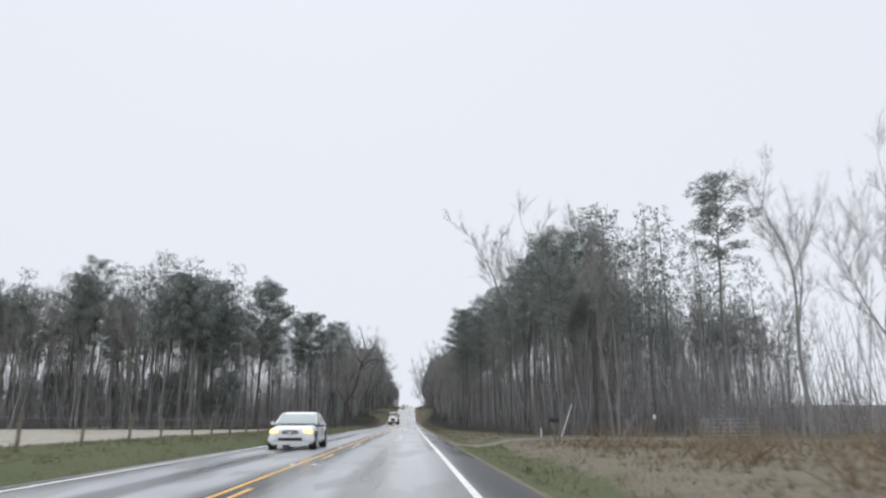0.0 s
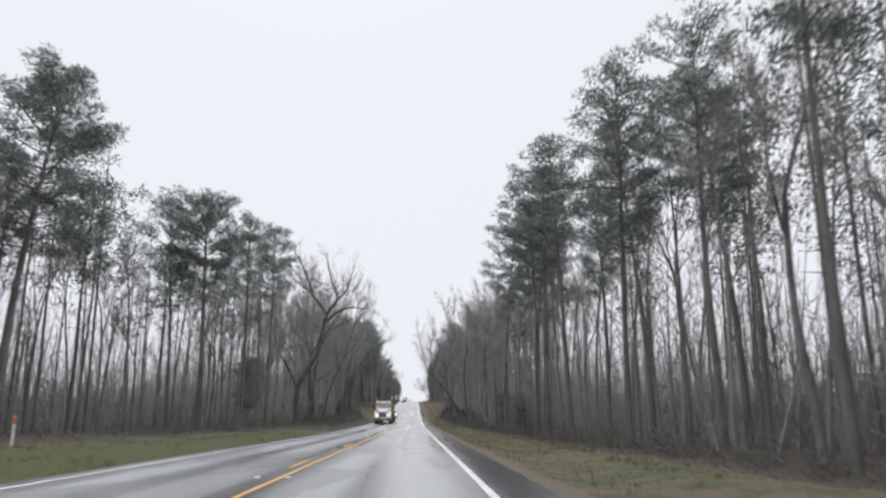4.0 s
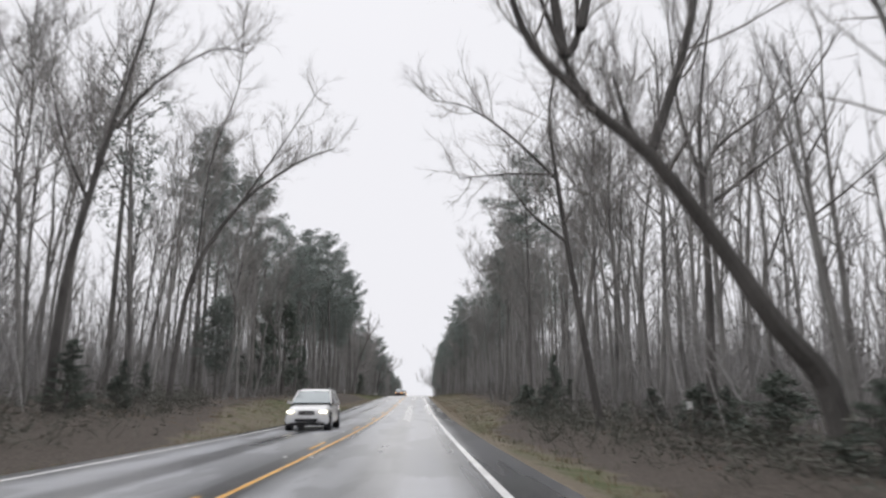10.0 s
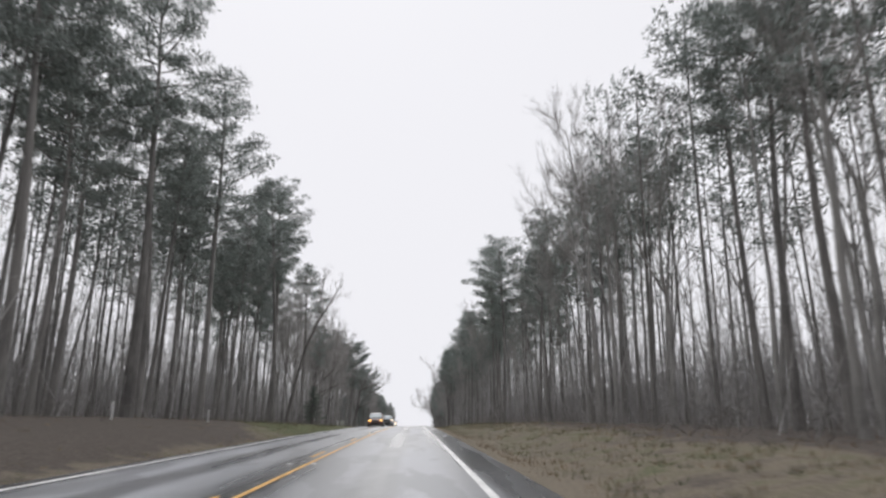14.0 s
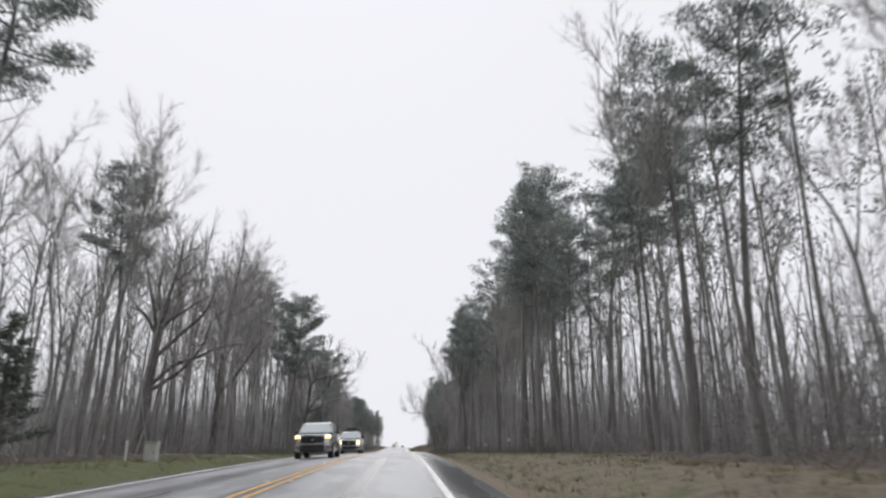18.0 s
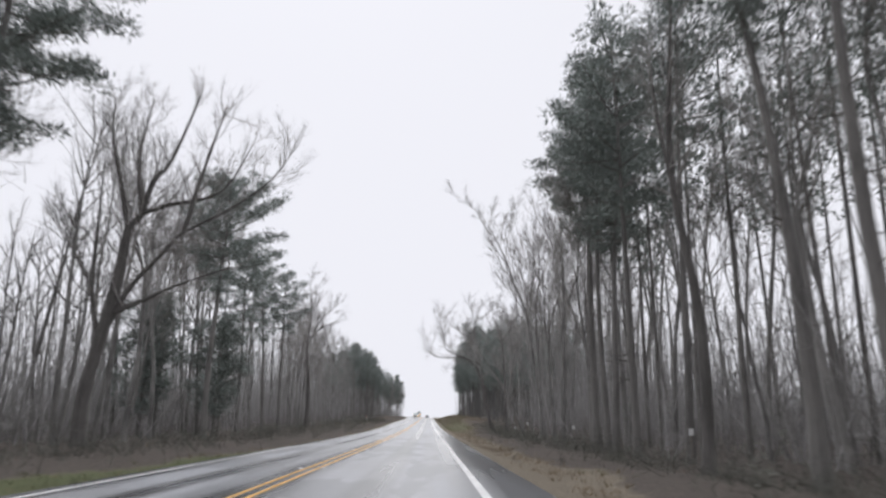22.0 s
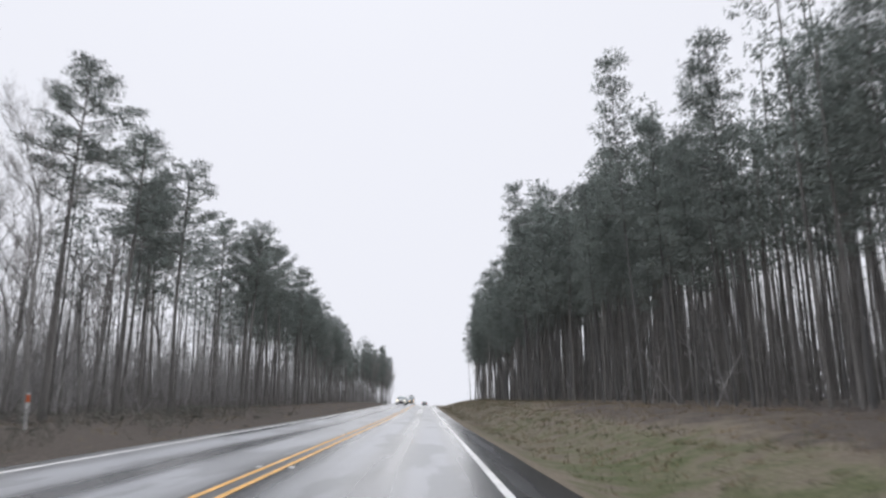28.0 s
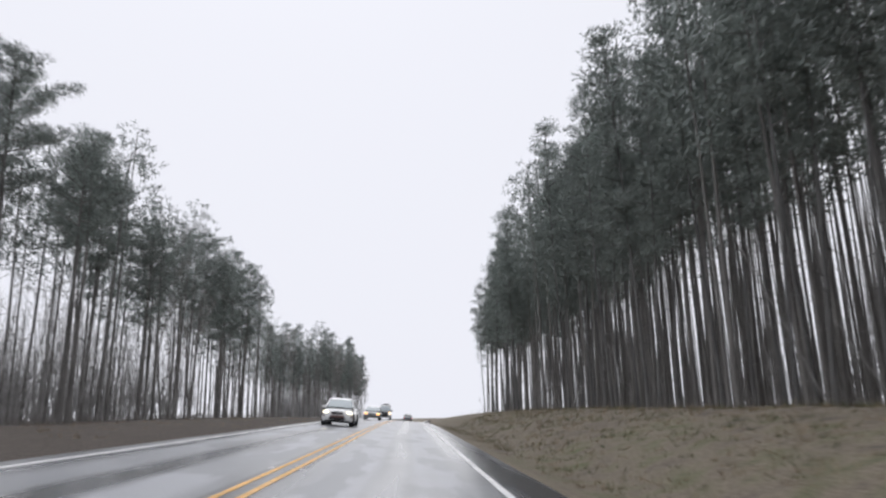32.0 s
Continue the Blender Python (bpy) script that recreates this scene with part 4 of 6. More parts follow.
def scatter(name, kinds, places, mat, label, category):
    """Many repeats joined into one mesh."""
    vs, loops, starts, n, m = [], [], [], 0, 0
    for k, (x, s, turn, size) in places:
        v, q, tri = kinds[k]
        c, d = math.cos(turn), math.sin(turn)
        w = v * size
        w = np.stack([w[:, 0] * c - w[:, 1] * d + x, w[:, 0] * d + w[:, 1] * c + s, w[:, 2] + ground_z(x, s)], 1)
        vs.append(w)
        length = np.where(tri, 3, 4)
        keep = np.ones(q.shape, bool)
        keep[tri, 3] = False
        loops.append((q + n)[keep])
        starts.append(m + np.concatenate([[0], np.cumsum(length)[:-1]]))
        n += len(v)
        m += int(length.sum())
    if not vs:
        return None
    me = bpy.data.meshes.new(name)
    vs, loops, starts = np.concatenate(vs), np.concatenate(loops), np.concatenate(starts)
    me.vertices.add(len(vs))
    me.vertices.foreach_set("co", vs.ravel())
    me.loops.add(len(loops))
    me.loops.foreach_set("vertex_index", loops.astype(np.int32))
    me.polygons.add(len(starts))
    me.polygons.foreach_set("loop_start", starts.astype(np.int32))
    me.update(calc_edges=True)
    me.materials.append(mat)
    return tagged(new(name, me), label, category, kind="stuff")


sb = [arrays(simple_bare(200 + i, h)) for i, h in enumerate((19, 22, 16, 20, 13))]
sp = [simple_pine(230 + i, h, *(((115, 9, 0.115) if i < 4 else (95, 6, 0.13)))) for i, h in enumerate((23, 21, 25, 19, 22, 24))]
spt, spc = [arrays(t) for t, c in sp], [arrays(c) for t, c in sp]
for rows, sign in ((RIGHT_WOOD, 1), (LEFT_WOOD, -1)):
    bare_at, pine_at, deep_at = [], [], []
    s = rows[0][0] - 5
    while s < rows[-1][0] + 25:
        edge, pines, thick = (along(rows, s, k) for k in (1, 2, 3))
        tallness = along(rows, s, 4) / 21
        for row in range(3 if thick < 1.3 else 7):
            x = edge + sign * (4.5 + 4.5 * row + rng.uniform(-2, 2))
            place = (x, s + rng.uniform(-2, 2), rng.uniform(0, 6.28), tallness * rng.uniform(0.78, 1.05))
            if row > 3:
                deep_at.append((rng.randrange(len(sp)), place))
            elif rng.random() < pines and not (sign < 0 and any(a < s < b for a, b in LEAFLESS_BACK)):
                pine_at.append((rng.randrange(4) if row < 2 else rng.randrange(4, 6), place))
            else:
                bare_at.append((rng.randrange(len(sb)), place))
        s += rng.uniform(3.2, 5.0) / thick
    if sign < 0:
        for k in range(130):
            place = (-17 - rng.uniform(0, 34), 850 + rng.uniform(0, 85), rng.uniform(0, 6.28), rng.uniform(0.85, 1.15))
            if rng.random() < 0.6:
                pine_at.append((rng.randrange(2, 6), place))
            else:
                bare_at.append((rng.randrange(len(sb)), place))
    ends = [(-26 - 2.4 * k, 102 + 0.08 * (26 + 2.4 * k)) for k in range(30)] if sign < 0 else [(18 + 1.8 * k, right_end(18 + 1.8 * k) + 4) for k in range(24)]
    for x, s in ends:
        for row in range(6):
            place = (x + rng.uniform(-1.5, 1.5), s + 4.5 * row + rng.uniform(-2, 2), rng.uniform(0, 6.28), rng.uniform(0.75, 1.05))
            if rng.random() < 0.5:
                pine_at.append((rng.randrange(2, 6), place))
            else:
                bare_at.append((rng.randrange(len(sb)), place))
    if sign > 0:
        deep_at += [(rng.randrange(4), (rng.uniform(24, 58), rng.uniform(572, 790), rng.uniform(0, 6.28), rng.uniform(0.85, 1.15))) for k in range(420)]
    scatter("woodland", sb, bare_at, bark_grey, "deep leafless woods of grey trunks behind the verge", "woods")
    scatter("pine_boles", spt, pine_at + deep_at, bark_pine, "crowded pine trunks deeper in the woods", "woods")
    scatter("pine_crowns", spc, pine_at, needles, "dark green pine crowns deeper in the woods", "woods")



def sapling(seed, h):
    r = random.Random(seed)
    t = Soup()
    pts, radii = limb(r, Vector((0, 0, -0.2)), rand_dir(r, 5), h, 0.05, 0.012, 3, 0.1, 0.02)
    t.tube(pts, radii, 3)
    for i in range(12):
        p, d = at(pts, r.uniform(0.12, 1))
        e = (d * 0.6 + rand_dir(r, 0.25)).normalized()
        ln = h * r.uniform(0.12, 0.3)
        t.blade(p, e, ln, 0.026, r)
        for k in range(6):
            t.blade(p + e * ln * r.uniform(0.1, 0.8), (e + rand_dir(r, 0.3) * 0.9).normalized(), r.uniform(0.3, 0.95), 0.014, r)
    return t


sk = [arrays(sapling(260 + i, h)) for i, h in enumerate((4, 6, 8, 10, 5))]
for rows, sign in ((RIGHT_WOOD, 1), (LEFT_WOOD, -1)):
    places = []
    s = rows[0][0] - 6
    while s < rows[-1][0]:
        edge, pines, thick = (along(rows, s, k) for k in (1, 2, 3))
        for i in range(3 if pines < 0.85 or sign < 0 else 1):
            places.append((rng.randrange(5), (edge + sign * rng.uniform(0.5, 20), s + rng.uniform(-1, 1), rng.uniform(0, 6.28), rng.uniform(0.7, 1.2))))
        s += 1.6
    if sign > 0:
        places += [(rng.randrange(5), (x, right_end(x) + rng.uniform(-3, 10), rng.uniform(0, 6.28), rng.uniform(0.7, 1.2))) for x in (rng.uniform(15, 62) for k in range(170))]
    else:
        places += [(rng.randrange(5), (x, 97 + 0.08 * abs(x) + rng.uniform(-4, 10), rng.uniform(0, 6.28), rng.uniform(0.7, 1.2))) for x in (rng.uniform(-100, -24) for k in range(260))]
        places += [(rng.randrange(5), (-14 - rng.uniform(0, 30), 842 + rng.uniform(0, 90), rng.uniform(0, 6.28), rng.uniform(0.6, 1.1))) for k in range(330)]
    scatter("saplings", sk, places, stem_grey, "thin grey saplings crowding under the taller trees", "saplings")


def thicket(seed, h, wide, n):
    """A close stand of thin stems and fine twigs deep in the wood, seen only as a grey tangle; added to fill gaps as
    mist would.
    """
    r = random.Random(seed)
    t = Soup()
    for i in range(n):
        p = Vector((r.uniform(-wide, wide), r.uniform(-wide, wide), -0.2))
        d = rand_dir(r, 7)
        ln = h * r.uniform(0.35, 1.1)
        t.blade(p, d, ln, r.uniform(0.07, 0.16), r)
        for k in range(10):
            u = r.uniform(0.12, 0.95)
            t.blade(p + d * ln * u, (d + rand_dir(r, 0.5)).normalized(), r.uniform(0.8, 2.6) * (1.2 - 0.6 * u), 0.055, r)
    return t


tk = [arrays(thicket(280 + i, h, 2.6, n)) for i, (h, n) in enumerate(((10, 13), (13, 13), (8, 13), (16, 12)))]
for rows, sign in ((RIGHT_WOOD, 1), (LEFT_WOOD, -1)):
    places = []
    s = rows[0][0]
    while s < rows[-1][0] - (70 if sign > 0 else 5):
        edge, planted = along(rows, s, 1), along(rows, s, 3) > 1.3
        for row in range(6):
            if planted and row < 3:
                continue
            places.append((rng.randrange(4), (edge + sign * (8.5 + 5 * row + rng.uniform(-2.5, 2.5)), s + rng.uniform(-2, 2), rng.uniform(0, 6.28), rng.uniform(0.75, 1.2))))
        s += 2.7
    ends = [(-28 - 2.4 * k, 112 + 0.08 * (26 + 2.4 * k)) for k in range(32)] if sign < 0 else [(20 + 1.8 * k, right_end(20 + 1.8 * k) + 14) for k in range(26)]
    if sign < 0:
        ends += [(-22 - 1.0 * k, 862 + 2.2 * k) for k in range(26)]
    for x, s in ends:
        for row in range(4):
            places.append((rng.randrange(4), (x + rng.uniform(-1.5, 1.5), s + 5 * row + rng.uniform(-2, 2), rng.uniform(0, 6.28), rng.uniform(0.75, 1.2))))
    scatter("thicket", tk, places, stem_grey, "grey tangle of thin stems added as a mist fill deep in the woods", "woods")

# ---------------------------------------------------------------- undergrowth and grass
def brush_clump(seed, h, stems):
    """Thin bent stems that cross each other, with side twigs at all angles."""
    r = random.Random(seed)
    t = Soup()
    for i in range(stems):
        p = Vector((r.gauss(0, 0.8), r.gauss(0, 0.8), -0.1))
        ln = h * r.uniform(0.35, 1.15)
        pts, radii = limb(r, p, rand_dir(r, 1.3), ln, 0.016, 0.005, 2, 0.45, 0.05)
        t.blade(pts[0], (pts[1] - pts[0]).normalized(), ln * 0.55, 0.022, r)
        t.blade(pts[1], (pts[2] - pts[1]).normalized(), ln * 0.5, 0.018, r)
        for k in range(9):
            q, e = at(pts, r.uniform(0.15, 1))
            t.blade(q, (e * 0.5 + rand_dir(r, 0.15)).normalized(), r.uniform(0.2, 0.75), 0.012, r)
    return t


def tuft(seed, h, n, wide):
    r = random.Random(seed)
    t = Soup()
    for i in range(n):
        t.blade(Vector((r.gauss(0, wide), r.gauss(0, wide), -0.02)), rand_dir(r, 2.4), h * r.uniform(0.5, 1.2), 0.018 + 0.02 * h, r)
    return t


def low_brush(seed):
    """A knee-high evergreen shrub: arching stems set with small leaves."""
    r = random.Random(seed)
    t = Soup()
    for i in range(5):
        pts, radii = limb(r, Vector((r.gauss(0, 0.45), r.gauss(0, 0.45), -0.05)), rand_dir(r, 1.2), r.uniform(0.5, 1.3), 0.01, 0.005, 3, 0.35, -0.1)
        t.blade(pts[0], (pts[-1] - pts[0]).normalized(), (pts[-1] - pts[0]).length, 0.014, r)
        for k in range(9):
            q, e = at(pts, r.uniform(0.2, 1))
            t.blade(q + rand_dir(r) * 0.12, rand_dir(r, 0.3), r.uniform(0.08, 0.17), 0.055, r)
    return t


brush_mat = material("brush", (0.2, 0.187, 0.178), 0.9, 0.7, 0.4, 0.0, 6)
briar_mat = material("briar", (0.12, 0.122, 0.104), 0.85, 0.6, 0.45, 0.0, 6)
grass_mat = material("grass", (0.09, 0.125, 0.058), 0.8, 0.5, 0.4, 0.0, 5, second=(0.2, 0.195, 0.11))
straw_mat = material("straw", (0.24, 0.19, 0.125), 0.85, 0.5, 0.35, 0.0, 5)
leaf_mat = material("dead_leaf", (0.2, 0.12, 0.08), 0.85, 1.0, 0.4, 0.0, 9)

kinds = [arrays(brush_clump(300 + i, h, n)) for i, (h, n) in enumerate(((1.5, 9), (2.2, 9), (3.0, 8), (0.9, 9)))] + [arrays(low_brush(310 + i)) for i in range(3)]
for rows, sign in ((RIGHT_WOOD, 1), (LEFT_WOOD, -1)):
    places, briars = [], []
    s = rows[0][0] - 4
    while s < rows[-1][0]:
        edge, pines, thick = (along(rows, s, k) for k in (1, 2, 3))
        n = 1 if (pines > 0.9 and sign > 0) else 2
        for i in range(n):
            x = edge + sign * (rng.uniform(-1.2, 9.0))
            places.append((rng.randrange(4) if pines < 0.9 else 3, (x, s + rng.uniform(-1, 1), rng.uniform(0, 6.28), rng.uniform(0.7, 1.25))))
        q = RIGHT_COVER if sign > 0 else LEFT_COVER
        verge = (PAVED_R if sign > 0 else -PAVED_L) + float(np.interp(s, [r[0] for r in q], [r[2] for r in q])) + 0.6
        if verge < abs(edge) - 1 and pines < 0.75:
            for i in range(6 if 165 < s < 255 else 3):
                briars.append((rng.choice((0, 4, 5, 6, 4, 5, 6) if 165 < s < 255 else (3, 0, 3, 3, 4)), (sign * rng.uniform(verge, abs(edge)), s + rng.uniform(-1, 1), rng.uniform(0, 6.28), rng.uniform(0.6, 1.35))))
        s += 1.1
    if sign > 0:
        places += [(rng.randrange(4), (x, right_end(x) - 2 + rng.uniform(-4, 8), rng.uniform(0, 6.28), rng.uniform(0.8, 1.4))) for x in (rng.uniform(15, 62) for k in range(260))]
    else:
        places += [(rng.randrange(4), (x, 95 + 0.08 * abs(x) + rng.uniform(-4, 8), rng.uniform(0, 6.28), rng.uniform(0.8, 1.4))) for x in (rng.uniform(-100, -24) for k in range(330))]
    scatter("undergrowth", kinds, places, brush_mat, "tangled leafless brush under the trees at the wood's edge", "undergrowth")
    scatter("briars", kinds, briars, briar_mat, "dark low briars and weeds between the verge and the trees", "undergrowth")

gk = [arrays(tuft(320 + i, h, n, w)) for i, (h, n, w) in enumerate(((0.12, 14, 0.16), (0.18, 14, 0.2), (0.26, 12, 0.18)))]
tall = [arrays(tuft(330 + i, h, n, w)) for i, (h, n, w) in enumerate(((0.9, 16, 0.25), (1.2, 16, 0.3)))]
green, dry = [], []
s = -8.0
while s < 740:
    for sign, edge in ((1, PAVED_R), (-1, PAVED_L)):
        rows = RIGHT_WOOD if sign > 0 else LEFT_WOOD
        wide = abs(along(rows, s, 1)) - abs(edge) if s > rows[0][0] else 8.5
        for i in range(13 if s > 590 and sign > 0 else 7):
            e = rng.uniform(0.05, 1) ** 0.8 * wide
            x = edge + sign * e
            if 40 < s < 46.5 and x > 0:
                continue
            g, d, f = cover(x, s)
            if rng.random() > g + d:
                continue
            (green if rng.random() < g / (g + 0.55 * d) else dry).append((rng.randrange(3), (x, s + rng.uniform(-0.3, 0.3), rng.uniform(0, 6.28), rng.uniform(0.6, 1.25))))
    s += 0.42
scatter("grass", gk, green, grass_mat, "short green roadside grass", "grass")
scatter("dry_grass", gk, dry, straw_mat, "short dry straw-coloured roadside grass", "grass")
places = []
for i in range(260):
    x, s = rng.uniform(9.5, 26), rng.uniform(8, 33)
    places.append((rng.randrange(2), (x, s, rng.uniform(0, 6.28), rng.uniform(0.6, 1.2))))
scatter("tall_grass", tall, places, straw_mat, "tall dead brown grass in a field beside the driveway", "grass")
lk = [arrays(tuft(340, 0.1, 10, 0.4))]
places = []
for i in range(5000):
    sign = rng.choice((1, -1))
    s = rng.uniform(60, 720)
    rows = RIGHT_WOOD if sign > 0 else LEFT_WOOD
    places.append((0, (along(rows, s, 1) + sign * rng.uniform(-2.5, 6), s, rng.uniform(0, 6.28), rng.uniform(0.6, 1.4))))
scatter("leaf_litter", lk, places, leaf_mat, "brown fallen leaves along the wood's edge", "leaves")

# ---------------------------------------------------------------- small roadside things
def part(name, bm, mat, parent, label="", smooth=False):
    me = bpy.data.meshes.new(name)
    bm.to_mesh(me)
    bm.free()
    me.materials.append(mat)
    if smooth:
        me.shade_smooth()
        me.set_sharp_from_angle(angle=radians(38))
    ob = new(name, me)
    ob.parent = parent
    if label:
        ob["label"] = label
    return ob


def box(bm, x0, x1, y0, y1, z0, z1, bevel=0.0):
    r = bmesh.ops.create_cube(bm, size=1, matrix=Matrix.LocRotScale(((x0 + x1) / 2, (y0 + y1) / 2, (z0 + z1) / 2), None, (x1 - x0, y1 - y0, z1 - z0)))
    if bevel:
        edges = list({e for v in r["verts"] for e in v.link_edges})
        bmesh.ops.bevel(bm, geom=edges, offset=bevel, segments=2, affect="EDGES")
    return bm


def block(x0, x1, y0, y1, z0, z1, bevel=0.0):
    return box(bmesh.new(), x0, x1, y0, y1, z0, z1, bevel)


def rod(bm, a, b, r, sides=8, r2=None):
    a, b = Vector(a), Vector(b)
    m = Matrix.Translation((a + b) / 2) @ (b - a).to_track_quat("Z", "Y").to_matrix().to_4x4()
    bmesh.ops.create_cone(bm, cap_ends=True, segments=sides, radius1=r, radius2=r if r2 is None else r2, depth=(b - a).length, matrix=m)
    return bm


def here(ob, x, s, turn=0.0, dz=0.0):
    ob.matrix_basis = pose(x, s, ground_z(x, s) + dz, 0, 0, turn)
    return ob


weathered = material("weathered_wood", (0.2, 0.17, 0.14), 0.85, 4, 0.35, 0.5, 30)
steel = material("galvanised_steel", (0.45, 0.46, 0.48), 0.45, 3, 0.15, 0.1, 40, metal=0.8)
plastic_white = material("white_plastic", (0.78, 0.78, 0.78), 0.5, 3, 0.1, 0.0, 30)
orange = material("orange_plastic", (0.75, 0.16, 0.05), 0.5, 3, 0.1, 0.0, 30)
black = material("black_rubber", (0.025, 0.025, 0.027), 0.7, 5, 0.3, 0.2, 40)
gravel = material("gravel", (0.21, 0.19, 0.165), 0.95, 2, 0.3, 0.8, 45)
wire_mat = steel
pale_metal = material("pale_painted_metal", (0.5, 0.5, 0.48), 0.5, 3, 0.15, 0.1, 30)
creosote = material("creosoted_pole", (0.07, 0.062, 0.056), 0.85, 3, 0.35, 0.4, 25)


def field_fence(x, s0, s1, step, label):
    fence = tagged(new("fence"), label, "fence")
    n = int((s1 - s0) / step)
    for i in range(n + 1):
        s = s0 + step * i + rng.uniform(-0.3, 0.3)
        z = ground_z(x, s)
        post = part("post", rod(bmesh.new(), (x + rng.uniform(-0.05, 0.05), s, z - 0.2), (x + rng.uniform(-0.08, 0.08), s, z + rng.uniform(1.25, 1.45)), 0.075, 8, 0.065), weathered, fence)
    for h in (0.35, 0.7, 1.1):
        bm = bmesh.new()
        for i in range(n):
            a, b = s0 + step * i, s0 + step * (i + 1)
            rod(bm, (x, a, ground_z(x, a) + h), (x, b, ground_z(x, b) + h), 0.006, 4)
        part("wire", bm, wire_mat, fence)
    return fence


field_fence(-10.6, -4, 92, 4.8, "wire field fence on weathered wooden posts beside the pasture")


def tube_gate(x, s, length, turn):
    gate = tagged(new("field_gate"), "grey tubular steel field gate standing closed", "gate")
    for h in (0.25, 0.5, 0.78, 1.05, 1.3):
        part("rail", rod(bmesh.new(), (0, 0, h), (length, 0, h), 0.025), steel, gate)
    for u in (0, length / 2, length):
        part("upright", rod(bmesh.new(), (u, 0, 0.15), (u, 0, 1.32), 0.03), steel, gate)
    for u in (-0.15, length + 0.15):
        part("gate_post", rod(bmesh.new(), (u, 0, -0.2), (u, 0, 1.55), 0.09), weathered, gate)
    return here(gate, x, s, turn)


tube_gate(-14.2, 97.5, 4.0, 85)
tube_gate(22.0, 47.0, 4.5, 12)


def marker_post(x, s, height, top, label):
    ob = tagged(new("marker_post"), label, "post", "marker posts")
    part("stake", block(-0.05, 0.05, -0.012, 0.012, -0.2, height, 0.006), plastic_white, ob)
    part("band", block(-0.054, 0.054, -0.016, 0.016, height - 0.3, height - 0.06, 0.004), top, ob)
    return here(ob, x, s)


marker_post(-12.0, 105, 1.1, orange, "white plastic marker post with an orange band")
marker_post(-10.2, 602, 1.15, orange, "white plastic marker post with an orange band")
for x, s, h in ((11.8, 50, 0.65), (12.6, 262, 0.9), (-11.5, 316, 0.8), (-11.0, 330, 0.8)):
    marker_post(x, s, h, plastic_white, "plain white plastic marker post in the verge")


def posted_sign(x, s, high):
    ob = tagged(new("small_sign"), "small blank white notice on a thin stake at the wood's edge", "sign", "small notices")
    part("stake", rod(bmesh.new(), (0, 0.03, -0.2), (0, 0.03, high), 0.02, 6), weathered, ob)
    part("plate", block(-0.1, 0.1, -0.005, 0.005, high - 0.26, high, 0.002), plastic_white, ob)
    return here(ob, x, s, rng.uniform(-8, 8))


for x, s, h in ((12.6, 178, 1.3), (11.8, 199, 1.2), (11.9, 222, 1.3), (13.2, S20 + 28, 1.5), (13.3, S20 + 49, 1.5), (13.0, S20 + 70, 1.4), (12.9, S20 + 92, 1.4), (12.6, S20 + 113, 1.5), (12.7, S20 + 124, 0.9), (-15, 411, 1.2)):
    posted_sign(x, s, h)


def mailbox(x, s, turn, shell=None, label="white rounded letterbox on a short wooden post"):
    ob = tagged(new("mailbox"), label, "mailbox", "letterboxes")
    part("post", block(-0.05, 0.05, -0.05, 0.05, -0.2, 1.0, 0.008), weathered, ob)
    bm = bmesh.new()
    ring = [(-0.1, 0), (0.1, 0), (0.1, 0.14), (0.07, 0.21), (0, 0.24), (-0.07, 0.21), (-0.1, 0.14)]
    f = bm.faces.new([bm.verts.new((a, -0.24, 1.0 + b)) for a, b in ring])
    e = bmesh.ops.extrude_face_region(bm, geom=[f])
    bmesh.ops.translate(bm, vec=(0, 0.48, 0), verts=[v for v in e["geom"] if isinstance(v, bmesh.types.BMVert)])
    bmesh.ops.recalc_face_normals(bm, faces=bm.faces)
    body = part("box", bm, shell or plastic_white, ob)
    part("flag", block(0.102, 0.11, -0.1, 0.06, 1.12, 1.2), orange, body)
    return here(ob, x, s, turn)




def service_cabinet(x, s):
    """A low telephone cabinet with a sloping lid and one door."""
    ob = tagged(new("service_cabinet"), "low pale grey metal service cabinet standing in grass", "utility box")
    bm = block(-0.3, 0.3, -0.22, 0.22, -0.1, 0.85, 0.02)
    for v in bm.verts:
        if v.co.z > 0.6:
            v.co.z += v.co.y * 0.2
    body = part("body", bm, pale_metal, ob)
    part("lid", block(-0.33, 0.33, -0.26, 0.26, 0.87, 0.92, 0.012), pale_metal, ob)
    door = part("door", block(-0.24, 0.24, -0.24, -0.221, 0.08, 0.72, 0.005), pale_metal, ob)
    part("handle", block(0.14, 0.18, -0.26, -0.24, 0.36, 0.48, 0.005), black, door)
    return here(ob, x, s)


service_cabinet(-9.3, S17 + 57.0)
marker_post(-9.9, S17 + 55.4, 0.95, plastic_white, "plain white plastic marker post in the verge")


def utility_pole(x, s, height, arm, label):
    ob = tagged(new("utility_pole"), label, "utility pole", "utility poles")
    part("pole", rod(bmesh.new(), (0, 0, -0.5), (0, 0, height), 0.16, 12, 0.11), creosote if not arm else weathered, ob, smooth=False)
    if arm:
        part("crossarm", block(-1.1, 1.1, -0.06, 0.06, height - 0.75, height - 0.62, 0.01), weathered, ob)
        for u in (-1.0, -0.4, 0.4, 1.0):
            part("insulator", rod(bmesh.new(), (u, 0, height - 0.62), (u, 0, height - 0.45), 0.045, 8, 0.03), steel, ob)
    return here(ob, x, s)


